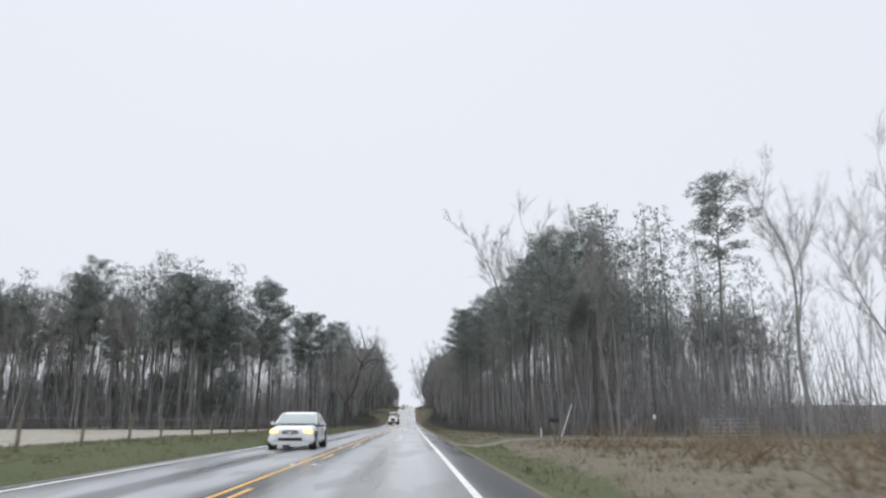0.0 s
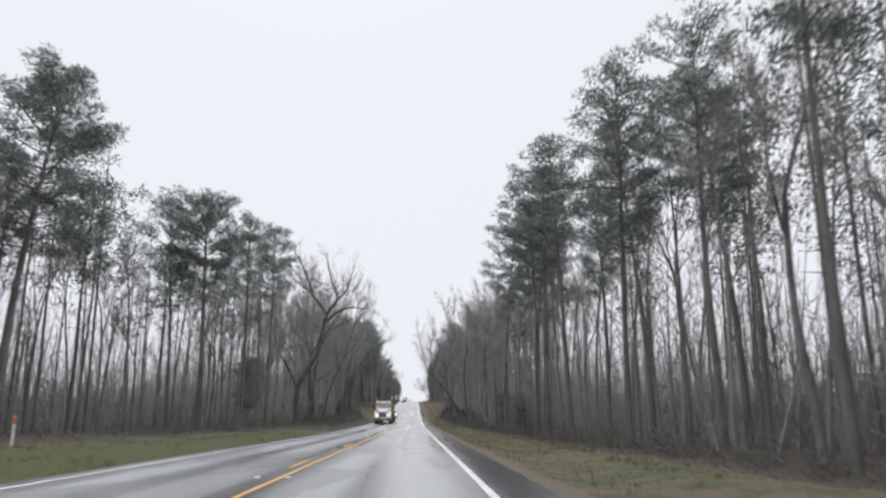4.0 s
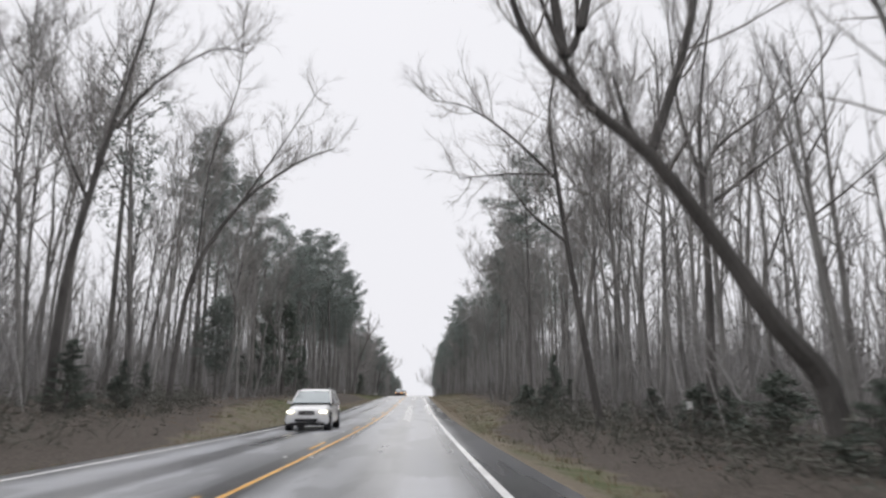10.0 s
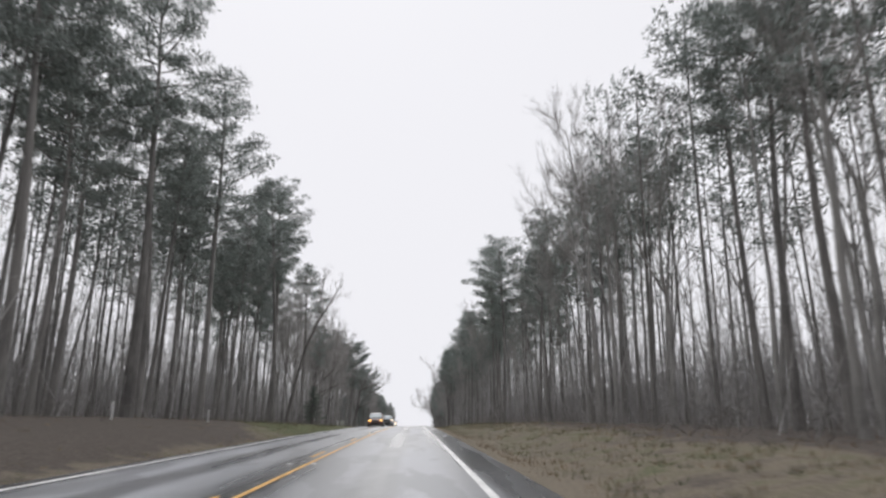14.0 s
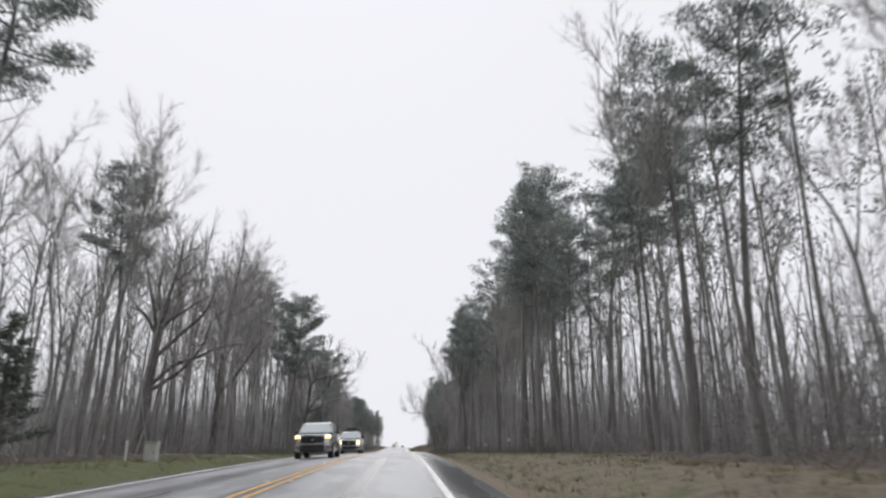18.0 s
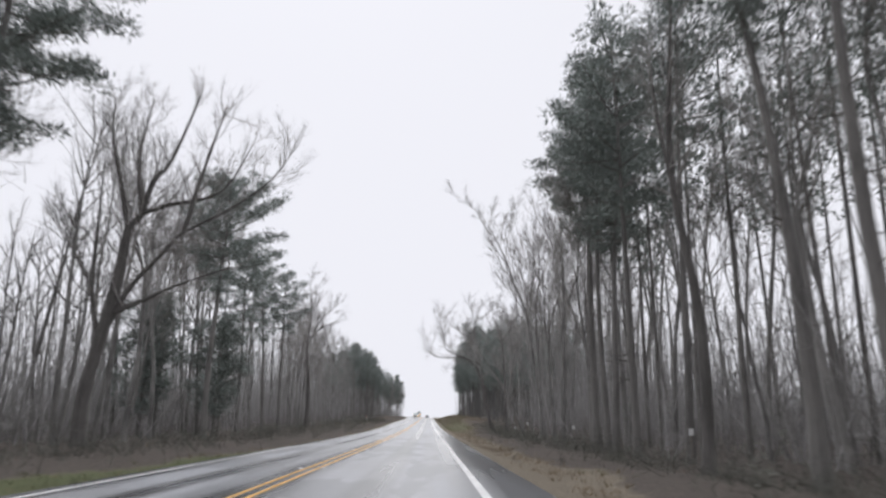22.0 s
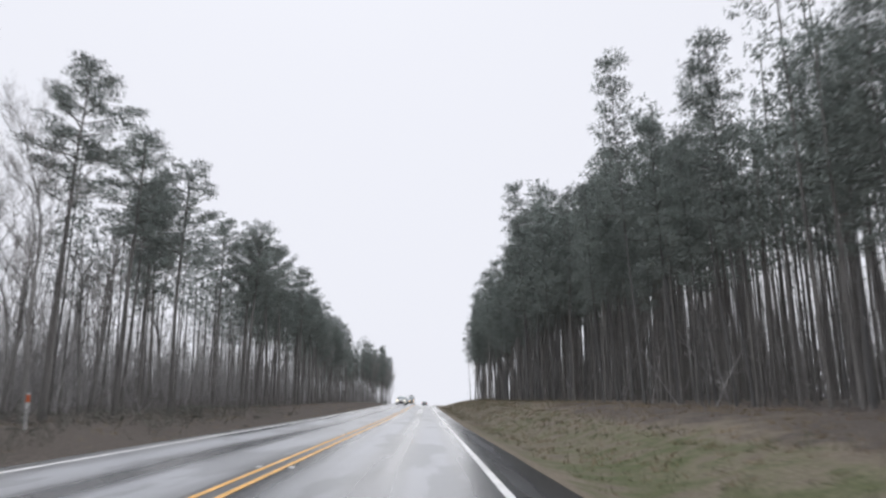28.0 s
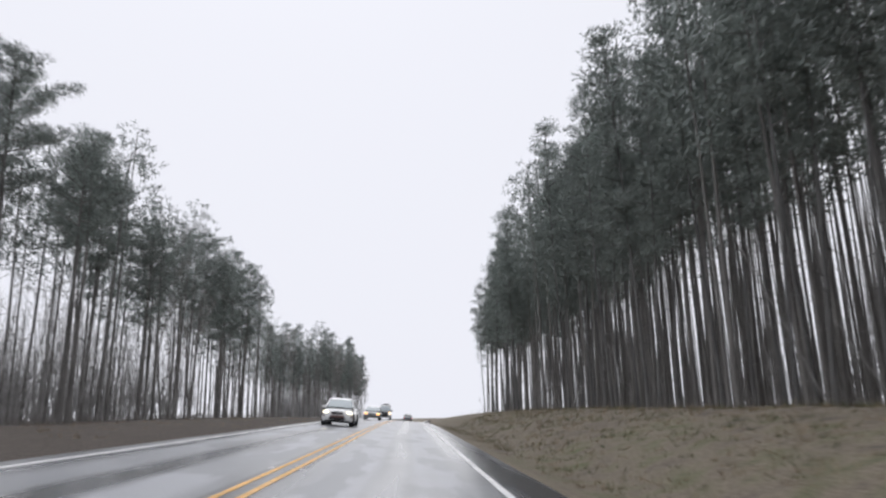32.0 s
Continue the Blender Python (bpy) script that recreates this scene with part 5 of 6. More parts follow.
utility_pole(15.9, 50.5, 9.2, False, "tall bare wooden utility pole beside the driveway")
utility_pole(-29, 874, 13.5, True, "pale wooden utility pole with a crossarm in the field")
utility_pole(30, 900, 13, True, "pale wooden utility pole with a crossarm in the field")
lean = tagged(new("old_post"), "thin pale pole leaning over beside the dirt driveway", "post")
part("shaft", rod(bmesh.new(), (0, 0, -0.2), (1.0, 0.1, 2.4), 0.05, 8, 0.04), plastic_white, lean)
here(lean, 14.1, 54.5)
for x, s, h, tip in ((18.6, 53.5, 0.95, 0.0), (21.0, 53.5, 1.6, -0.25)):
    stump = tagged(new("old_post"), "grey weathered fence post standing alone in dry grass", "post")
    part("shaft", rod(bmesh.new(), (0, 0, -0.2), (tip, 0, h), 0.075, 8, 0.06), weathered, stump)
    here(stump, x, s)
posted_sign(18.2, 45, 1.45)
mailbox(10.3, 37.8, 90, black, "black rounded letterbox on a post beside the dirt driveway")


def drive(x0, x1, s0, s1, label):
    vs, fs = [], []
    n, m = 70, 8
    for i in range(n + 1):
        u = i / n
        x = x0 + (x1 - x0) * u ** 1.6
        flare = 1.6 * (1 - min(abs(x - x0) / 4, 1)) ** 2
        for k in range(m + 1):
            s = s0 - flare + (s1 - s0 + 2 * flare) * k / m + (0.25 * noise.noise((x, k, 4)) if k in (0, m) else 0)
            vs.append((x, s, ground_z(x, s) + (0.03 if 0 < k < m else -0.04) - 0.05 * max(0, 1 - abs(x - x0) / 0.5)))
    for i in range(n):
        for k in range(m):
            a = i * (m + 1) + k
            q = (a, a + 1, a + m + 2, a + m + 1)
            fs.append(q if x1 < x0 else q[::-1])
    return tagged(new("driveway", mesh_of("driveway", vs, fs, gravel, True)), label, "driveway", kind="structure")


drive(PAVED_R + 0.1, 60, 41.6, 44.6, "dusty tan dirt driveway running off between dry fields")
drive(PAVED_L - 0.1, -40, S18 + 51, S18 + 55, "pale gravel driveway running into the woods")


def guard_rail(x, s0, s1):
    ob = tagged(new("guard_rail"), "low galvanised steel guard rail on short posts", "guard rail")
    s = s0
    while s <= s1:
        part("post", block(x + 0.06, x + 0.2, s - 0.07, s + 0.07, ground_z(x, s) - 0.2, ground_z(x, s) + 0.7), weathered, ob)
        if s + 2 <= s1:
            vs, fs = [], []
            prof = ((0.0, 0.38), (-0.07, 0.45), (0.0, 0.53), (-0.07, 0.61), (0.0, 0.68))
            for q in (s, s + 2.02):
                for a, b in prof:
                    vs.append((x + a, q, ground_z(x, q) + b))
            for k in range(4):
                fs.append((k, k + 1, k + 6, k + 5))
            rail = new("rail", mesh_of("rail", vs, fs, steel))
            rail.parent = ob
        s += 2.0
    return ob


guard_rail(PAVED_R + 1.3, 796, 856)

# ---------------------------------------------------------------- vehicles
def paint(name, base, rough=0.28, metal=0.0):
    m = material(name, base, rough, 1.2, 0.06, 0.0, 20, metal=metal)
    b = m.node_tree.nodes["Principled BSDF"]
    b.inputs["Coat Weight"].default_value = 0.6
    b.inputs["Coat Roughness"].default_value = 0.08
    return m


def lamp_material(name, colour, power):
    m = bpy.data.materials.new(name)
    m.use_nodes = True
    b = m.node_tree.nodes["Principled BSDF"]
    b.inputs["Base Color"].default_value = (*colour, 1)
    b.inputs["Emission Color"].default_value = (*colour, 1)
    b.inputs["Emission Strength"].default_value = power
    b.inputs["Roughness"].default_value = 0.15
    return m


car_white, car_dark = paint("car_white", (0.9, 0.905, 0.91)), paint("car_dark", (0.16, 0.085, 0.075))
car_silver, car_grey = paint("car_silver", (0.5, 0.515, 0.52), 0.27, 0.6), paint("car_grey", (0.22, 0.23, 0.24), 0.3, 0.3)
glass_dark = paint("tinted_glass", (0.03, 0.035, 0.04), 0.06)
# pale base and half metal put the sky's reflection into the windscreen colour
glass_sky_pale = paint("windscreen_glass", (0.34, 0.38, 0.395), 0.07, 0.5)
chrome = material("chrome", (0.7, 0.7, 0.72), 0.12, 3, 0.1, 0.0, 30, metal=1.0)
grille_black = material("grille_black", (0.02, 0.02, 0.022), 0.45, 5, 0.3, 0.1, 60)
rim_mat = material("alloy", (0.42, 0.43, 0.45), 0.35, 6, 0.15, 0.0, 40, metal=0.9)
lamp_warm = lamp_material("headlight_amber", (1.0, 0.55, 0.16), 2.8)
lamp_cool = lamp_material("headlight_white", (1.0, 0.93, 0.72), 2.4)
lamp_red = lamp_material("tail_light", (0.8, 0.03, 0.02), 0.8)
grille_mesh = material("grille_mesh", (0.12, 0.12, 0.125), 0.5, 5, 0.3, 0.3, 70)


def loft(stations, n=4):
    """A closed body through rounded rectangular sections: (y, half width low, half width high, low, high, corner)."""
    bm = bmesh.new()
    rings = []
    for y, wl, wh, z0, z1, c in stations:
        pts = []
        for cx, cz, w, a0 in ((1, 1, wh, 0), (-1, 1, wh, 90), (-1, -1, wl, 180), (1, -1, wl, 270)):
            zc = z1 - c if cz > 0 else z0 + c
            for k in range(n + 1):
                a = radians(a0 + 90 * k / n)
                pts.append((cx * (w - c) + c * math.cos(a), y, zc + c * math.sin(a)))
        rings.append([bm.verts.new(p) for p in pts])
    for a, b in zip(rings, rings[1:]):
        m = len(a)
        for k in range(m):
            bm.faces.new((a[k], a[(k + 1) % m], b[(k + 1) % m], b[k]))
    bm.faces.new(rings[0])
    bm.faces.new(rings[-1][::-1])
    bmesh.ops.recalc_face_normals(bm, faces=bm.faces)
    return bm


def wheel(parent, x, y, r, width):
    bm = bmesh.new()
    bmesh.ops.create_cone(bm, cap_ends=True, segments=24, radius1=r, radius2=r, depth=width, matrix=Matrix.Translation((x, y, r)) @ Euler((0, radians(90), 0)).to_matrix().to_4x4())
    edges = [e for e in bm.edges if len(e.link_faces) == 2 and any(len(f.verts) > 4 for f in e.link_faces)]
    bmesh.ops.bevel(bm, geom=edges, offset=0.035, segments=2, affect="EDGES")
    w = part("wheel", bm, black, parent, "black tyre on a spoked rim")
    side = 1 if x > 0 else -1
    face = x + side * (width * 0.5 + 0.004)
    # black backing disc paints the shade in the gaps between the spokes
    part("rim", rod(bmesh.new(), (x + side * width * 0.3, y, r), (face - side * 0.02, y, r), r * 0.64, 24), grille_black, w, "black disc for the shade behind the alloy spokes")
    bm = bmesh.new()
    ring = []
    for k in range(24):
        a = 2 * math.pi * k / 24
        ring.append([bm.verts.new((face - side * d, y + q * r * math.cos(a), r + q * r * math.sin(a))) for d, q in ((0.02, 0.66), (-0.004, 0.64), (-0.004, 0.57), (0.02, 0.55))])
    for p, q in zip(ring, ring[1:] + ring[:1]):
        for k in range(3):
            bm.faces.new((p[k], p[k + 1], q[k + 1], q[k]))
    for k in range(6):
        a = 2 * math.pi * k / 6
        rod(bm, (face - side * 0.008, y, r), (face - side * 0.008, y + 0.57 * r * math.cos(a), r + 0.57 * r * math.sin(a)), 0.05 * r / 0.33, 5, 0.035)
    rod(bm, (face - side * 0.02, y, r), (face + side * 0.006, y, r), 0.2 * r, 12)
    bmesh.ops.recalc_face_normals(bm, faces=bm.faces)
    part("spokes", bm, rim_mat, w)
    return w


def bowed(x0, x1, y0, y1, z0, z1, bevel, bow, start=0.0, cuts=6):
    """A rounded bar whose ends sweep back, as the front of a car does in plan."""
    bm = block(x0, x1, y0, y1, z0, z1)
    bmesh.ops.subdivide_edges(bm, edges=[e for e in bm.edges if abs(e.verts[0].co.x - e.verts[1].co.x) > 1e-4], cuts=cuts, use_grid_fill=True)
    edges = [e for e in bm.edges if len(e.link_faces) == 2 and e.calc_face_angle(0) > 1]
    bmesh.ops.bevel(bm, geom=edges, offset=bevel, segments=2, affect="EDGES")
    for v in bm.verts:
        v.co.y += bow * max(0.0, abs(v.co.x) - start) ** 2
    return bm


def light_pair(root, x, y, z, w, h, mat, name="headlight", deep=0.08, bow=0.0, start=0.0):
    for sgn in (-1, 1):
        a, b = sorted((sgn * (x - w / 2), sgn * (x + w / 2)))
        part(name, bowed(a, b, y - deep / 2, y + deep / 2, z - h / 2, z + h / 2, min(w, h, deep) * 0.3, bow, start, 3), mat, root, smooth=True)


def pillars(root, rows, mat, r=0.035):
    for a, b in rows:
        for sgn in (-1, 1):
            part("pillar", rod(bmesh.new(), (sgn * a[0], a[1], a[2]), (sgn * b[0], b[1], b[2]), r, 6), mat, root)


def automobile(name, label, body_mat, length, width, high, belt, hood, nose, glass_from, roof_from, roof_to, glass_to, lamps, bumper_mat, clearance=0.2, wheel_r=0.33, pickup=False, rack=False):
    """A car that faces -y, its front at y = 0. Distances run back from the front."""
    root = tagged(new(name), label, "car" if not pickup else "pickup truck", "oncoming vehicles")
    w = width / 2
    low = clearance
    c = 0.14 if pickup else 0.2
    full = 0.9 if pickup else 0.62
    part("body", loft([
        (0.0, w * full, w * (full - 0.06), low + 0.2, nose - 0.08, 0.08), (0.05, w * (0.3 + 0.7 * full), w * (0.22 + 0.7 * full), low + 0.1, nose, 0.11), (0.2, w * 0.96, w * 0.88, low + 0.03, nose + 0.05, c * 0.8),
        (0.55, w * 0.99, w * 0.91, low, nose * 0.45 + hood * 0.55 + 0.02, c), (glass_from, w, w * 0.93, low, hood + 0.01, c), (glass_from + 0.4, w, w * 0.94, low, belt, c), (length * 0.55, w, w * 0.95, low, belt, c),
        (length - 0.6, w, w * 0.94, low, belt + (0.02 if not pickup else 0.08), c), (length - 0.15, w * 0.96, w * 0.88, low + 0.06, belt, c), (length - 0.03, w * 0.9, w * 0.8, low + 0.12, belt - 0.08, 0.12), (length, w * 0.8, w * 0.72, low + 0.2, belt - 0.14, 0.08)], 5),
        body_mat, root, smooth=True)
    gw, rw = w * 0.93, w * 0.74
    rise = high - belt
    mid = (roof_from + roof_to) / 2
    slope = lambda f: (glass_to + (roof_to - glass_to) * f, gw * 0.96 + (gw - gw * 0.96) * f, gw * 0.9 + (rw - gw * 0.9) * f ** 1.2, belt - 0.12, belt + 0.02 + (rise - 0.07) * (1 - (1 - f) ** 1.5), 0.03 + 0.05 * f)
    part("cabin_glass", loft([
        (glass_from + 0.05, gw, gw * 0.97, belt - 0.12, belt + 0.02, 0.03), (roof_from, gw, rw, belt - 0.12, high - 0.07, 0.08), (mid, gw, rw * 1.01, belt - 0.12, high - 0.03, 0.08),
        (roof_to, gw, rw, belt - 0.12, high - 0.06, 0.08), slope(0.66), slope(0.33), slope(0.0)]), glass_dark, root, "dark window glass all round", True)
    # windscreen lies just proud of the cabin, bowed across and up
    bm = bmesh.new()
    sheets = []
    for out in (0.0, 0.012):
        rows = []
        for b in range(5):
            v = b / 4
            half = 0.92 * (gw + (rw - gw) * v)
            rows.append([bm.verts.new((half * u, glass_from + 0.07 + (roof_from - glass_from - 0.1) * v - 0.06 * (1 - u * u) - out, belt + 0.045 + (high - belt - 0.145) * v + 0.025 * math.sin(math.pi * v) + out)) for u in (-1, -0.75, -0.4, 0, 0.4, 0.75, 1)])
        sheets.append(rows)
        for p, q in zip(rows, rows[1:]):
            for k in range(6):
                bm.faces.new((p[k], p[k + 1], q[k + 1], q[k]))
    rims = [[r[0] for r in rows] + rows[-1][1:] + [r[-1] for r in rows[-2::-1]] + rows[0][-2:0:-1] for rows in sheets]
    for k in range(len(rims[0])):
        n = (k + 1) % len(rims[0])
        bm.faces.new((rims[0][k], rims[0][n], rims[1][n], rims[1][k]))
    bmesh.ops.recalc_face_normals(bm, faces=bm.faces)
    part("windscreen", bm, glass_sky_pale, root, "sloping windscreen with the pale sky's reflection put into its colour", True)
    part("wiper_cowl", bowed(-gw * 0.88, gw * 0.88, glass_from - 0.02, glass_from + 0.06, belt - 0.01, belt + 0.03, 0.01, 0.1), grille_black, root)
    part("roof", loft([(roof_from - 0.1, rw * 0.9, rw * 0.9, high - 0.12, high - 0.095, 0.01), (roof_from + 0.06, rw * 1.0, rw * 0.93, high - 0.11, high - 0.045, 0.04), (roof_from + 0.4, rw * 1.04, rw * 0.94, high - 0.1, high - 0.01, 0.06), (mid + 0.1, rw * 1.04, rw * 0.94, high - 0.1, high, 0.06), (roof_to - 0.1, rw * 1.03, rw * 0.93, high - 0.11, high - 0.02, 0.06), (roof_to + 0.12, rw * 0.98, rw * 0.9, high - 0.16, high - 0.065, 0.04)], 5), body_mat, root, smooth=True)
    pillars(root, [((gw * 0.97, glass_from + 0.08, belt), (rw, roof_from, high - 0.08)), ((gw * 1.01, mid, belt), (rw * 1.02, mid, high - 0.07))], body_mat, 0.04)
    pillars(root, [((gw * 0.95, glass_to - 0.12, belt - 0.02), (rw * 0.98, roof_to, high - 0.1))], body_mat, 0.07)
    for sgn in (-1, 1):
        big = 0.05 if rack else 0.0
        m = part("mirror", block(sgn * (w + 0.1) - 0.09 - big, sgn * (w + 0.1) + 0.09 + big, glass_from + 0.44, glass_from + 0.54, belt + 0.01, belt + 0.14 + 2 * big, 0.035), grille_black if pickup else body_mat, root, smooth=True)
        part("door_seam", block(sgn * (w * 0.985) - 0.006, sgn * (w * 0.985) + 0.006, mid - 0.01, mid + 0.01, low + 0.12, belt - 0.05), grille_black, root)
        part("door_handle", block(sgn * (w + 0.005) - 0.015, sgn * (w + 0.005) + 0.015, mid + 0.1, mid + 0.28, belt - 0.2, belt - 0.165, 0.006), chrome, root)
        for y in (length * 0.17, length * 0.8):
            # black disc stands in for the shade of an uncut wheel well
            part("wheel_arch", rod(bmesh.new(), (sgn * (w - 0.25), y, wheel_r), (sgn * (w + 0.004), y, wheel_r), wheel_r * 1.16, 20), grille_black, root)
            wheel(root, sgn * (w - 0.1), y, wheel_r, 0.24)
    bow = 0.12 if pickup else 0.3
    if pickup:
        low_z, top_z, gw2 = nose - 0.42, nose - 0.06, w * 0.64
        g = part("grille", bowed(-gw2, gw2, -0.05, 0.1, low_z, top_z, 0.03, bow), grille_black, root, smooth=True)
        for z, h in ((low_z - 0.06, 0.06), (top_z + 0.005, 0.05)):
            part("grille_surround", bowed(-gw2 - 0.03, gw2 + 0.03, -0.065, 0.08, z, z + h, 0.012, bow), bumper_mat if bumper_mat is chrome else chrome, g)
        part("badge", rod(bmesh.new(), (0, -0.075, (low_z + top_z) / 2), (0, -0.04, (low_z + top_z) / 2), 0.085, 16), chrome, g)
        for k in range(5):
            z = low_z + 0.05 + 0.06 * k
            part("grille_bar", bowed(-gw2 * 0.96, gw2 * 0.96, -0.058, 0.0, z, z + 0.01, 0.003, bow), black, g)
        part("hood_scoop", bowed(-gw2 * 0.8, gw2 * 0.8, 0.0, 0.06, nose + 0.0, nose + 0.022, 0.006, bow), grille_black, root)
        part("bumper", bowed(-w * 0.62, w * 0.62, -0.1, 0.2, low + 0.05, low_z - 0.08, 0.05, bow), grille_black, root, "dark lower bumper", True)
        for sgn in (-1, 1):
            a, b = sorted((sgn * w * 0.6, sgn * w * 0.97))
            part("bumper_end", bowed(a, b, -0.1, 0.25, low + 0.1, low_z - 0.07, 0.06, bow), bumper_mat, root, smooth=True)
        if rack:
            light_pair(root, w * 0.8, 0.0, nose - 0.09, w * 0.26, 0.15, lamps, "turn_signal", 0.1, 0.3, w * 0.5)
            light_pair(root, w * 0.8, 0.0, nose - 0.26, w * 0.28, 0.18, lamp_cool, "headlight", 0.1, 0.3, w * 0.5)
        else:
            light_pair(root, w * 0.79, 0.0, nose - 0.13, w * 0.29, 0.1, lamps, "turn_signal", 0.1, 0.45, w * 0.5)
            light_pair(root, w * 0.81, 0.01, nose - 0.05, w * 0.3, 0.05, lamp_cool, "headlight", 0.1, 0.45, w * 0.5)
    else:
        tall = high > 1.55
        deep, gx = (0.2, 0.5) if tall else (0.17, 0.48)
        g = part("grille", bowed(-w * gx, w * gx, -0.03, 0.1, nose - 0.04 - deep, nose - 0.04, 0.03, bow), grille_black, root, smooth=True)
        for k in range(0 if tall else 11):
            x = w * gx * (-0.88 + 0.176 * k)
            part("grille_bar", block(x - 0.012, x + 0.012, -0.045 + bow * x * x, 0.04 + bow * x * x, nose - 0.04 - deep * 0.92, nose - 0.04 - deep * 0.08, 0.004), chrome, g)
        for k in range(3 if tall else 0):
            z = nose - 0.04 - deep * (k + 1) / (4 if tall else 2)
            part("grille_bar", bowed(-w * gx * 0.96, w * gx * 0.96, -0.042, 0.06, z - 0.008, z + 0.008, 0.004, bow), chrome, g)
        part("badge", rod(bmesh.new(), (0, -0.055, nose - 0.04 - deep / 2), (0, -0.03, nose - 0.04 - deep / 2), 0.06, 14), chrome, g)
        if tall:
            for sgn in (-1, 1):
                part("roof_rail", rod(bmesh.new(), (sgn * rw * 0.88, roof_from + 0.25, high + 0.045), (sgn * rw * 0.88, roof_to, high + 0.04), 0.022, 6), chrome, root)
                for yy in (roof_from + 0.3, roof_to - 0.05):
                    part("rail_foot", rod(bmesh.new(), (sgn * rw * 0.88, yy, high - 0.04), (sgn * rw * 0.88, yy, high + 0.045), 0.025, 6), black, root)
        part("bumper", bowed(-w * 0.95, w * 0.95, -0.05, 0.2, low + 0.1, nose - 0.19, 0.07, bow), bumper_mat, root, smooth=True)
        part("lower_grille", bowed(-w * 0.55, w * 0.55, -0.062, 0.1, low + 0.15, low + 0.28, 0.02, bow), grille_black, root, smooth=True)
        part("air_dam", bowed(-w * 0.8, w * 0.8, -0.04, 0.12, low - 0.01, low + 0.13, 0.03, bow), grille_black if tall else bumper_mat, root, smooth=True)
        light_pair(root, w * 0.72, 0.0, nose - 0.09, w * 0.38, 0.115, lamps, "headlight", 0.1, 0.75, w * 0.35)
        light_pair(root, w * 0.78, 0.0, low + 0.22, w * 0.16, 0.07, grille_black, "fog_light_pocket", 0.12, 0.4, w * 0.1)
    light_pair(root, w * 0.78, length - 0.06, belt - 0.22, 0.18, 0.2, lamp_red, "tail_light", 0.1)
    if rack:
        for y in (roof_from + 0.3, mid, roof_to + 0.5):
            part("rack_bar", rod(bmesh.new(), (-rw, y, high + 0.14), (rw, y, high + 0.14), 0.025, 6), black, root)
        for x in (-rw * 0.95, rw * 0.95):
            part("rack_rail", rod(bmesh.new(), (x, roof_from, high + 0.12), (x, length - 0.2, high + 0.12), 0.03, 6), black, root)
            part("rack_leg", rod(bmesh.new(), (x, length - 0.3, belt), (x, length - 0.3, high + 0.12), 0.03, 6), black, root)
            part("rack_leg", rod(bmesh.new(), (x, roof_from + 0.3, high - 0.04), (x, roof_from + 0.3, high + 0.12), 0.03, 6), black, root)
        part("rack_load", block(-rw * 0.5, rw * 0.7, roof_from + 0.4, length - 0.5, high + 0.16, high + 0.3, 0.04), grille_black, root)
    if pickup:
        part("bed_floor", block(-w * 0.8, w * 0.8, glass_to + 0.12, length - 0.15, belt + 0.081, belt + 0.09), grille_black, root)
        part("tailgate_rim", block(-w * 0.86, w * 0.86, length - 0.14, length - 0.05, belt + 0.0, belt + 0.12, 0.02), body_mat, root)
        part("bed_rail", block(-w * 0.96, -w * 0.82, glass_to + 0.1, length - 0.06, belt + 0.0, belt + 0.14, 0.02), body_mat, root)
        part("bed_rail", block(w * 0.82, w * 0.96, glass_to + 0.1, length - 0.06, belt + 0.0, belt + 0.14, 0.02), body_mat, root)
    return root


def park(ob, x, s, away=False):
    """Stands a vehicle on the road; it faces back along it, or on."""
    slope = math.degrees(math.atan2(level(s + 4) - level(s), 4))
    tilt = -math.degrees(math.atan(bank(s)))
    m = pose(x, s, level(s) + bank(s) * x + 0.002, slope, tilt, 0)
    ob.matrix_basis = m @ (pose(0, 0, 0, 0, 0, 180) if away else Matrix.Identity(4))
    return ob


park(automobile("sedan", "white saloon car with lit headlights on the damp road", car_white, 4.85, 1.84, 1.46, 0.93, 0.93, 0.78, 1.2, 2.05, 3.1, 4.25, lamp_warm, car_white), -1.95, 28.0)
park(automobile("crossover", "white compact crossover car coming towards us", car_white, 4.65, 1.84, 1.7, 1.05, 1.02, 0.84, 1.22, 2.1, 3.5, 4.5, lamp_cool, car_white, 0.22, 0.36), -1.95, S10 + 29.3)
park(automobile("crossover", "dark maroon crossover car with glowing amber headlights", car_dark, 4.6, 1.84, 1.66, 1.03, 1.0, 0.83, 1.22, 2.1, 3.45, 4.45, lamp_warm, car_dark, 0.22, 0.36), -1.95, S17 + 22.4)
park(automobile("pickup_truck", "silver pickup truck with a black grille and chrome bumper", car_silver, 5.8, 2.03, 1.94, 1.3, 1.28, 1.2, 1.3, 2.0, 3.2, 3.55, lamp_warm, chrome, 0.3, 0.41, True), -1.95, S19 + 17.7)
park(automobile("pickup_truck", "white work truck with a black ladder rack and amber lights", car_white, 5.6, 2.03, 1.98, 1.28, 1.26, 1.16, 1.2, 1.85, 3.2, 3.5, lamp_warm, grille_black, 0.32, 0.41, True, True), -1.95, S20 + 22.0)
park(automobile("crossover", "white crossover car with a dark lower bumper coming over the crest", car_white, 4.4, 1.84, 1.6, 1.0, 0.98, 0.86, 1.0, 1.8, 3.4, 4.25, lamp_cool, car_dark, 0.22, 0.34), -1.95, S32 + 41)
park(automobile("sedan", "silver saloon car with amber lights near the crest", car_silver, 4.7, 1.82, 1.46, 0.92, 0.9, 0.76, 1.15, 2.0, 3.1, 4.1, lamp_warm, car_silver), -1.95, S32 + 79)
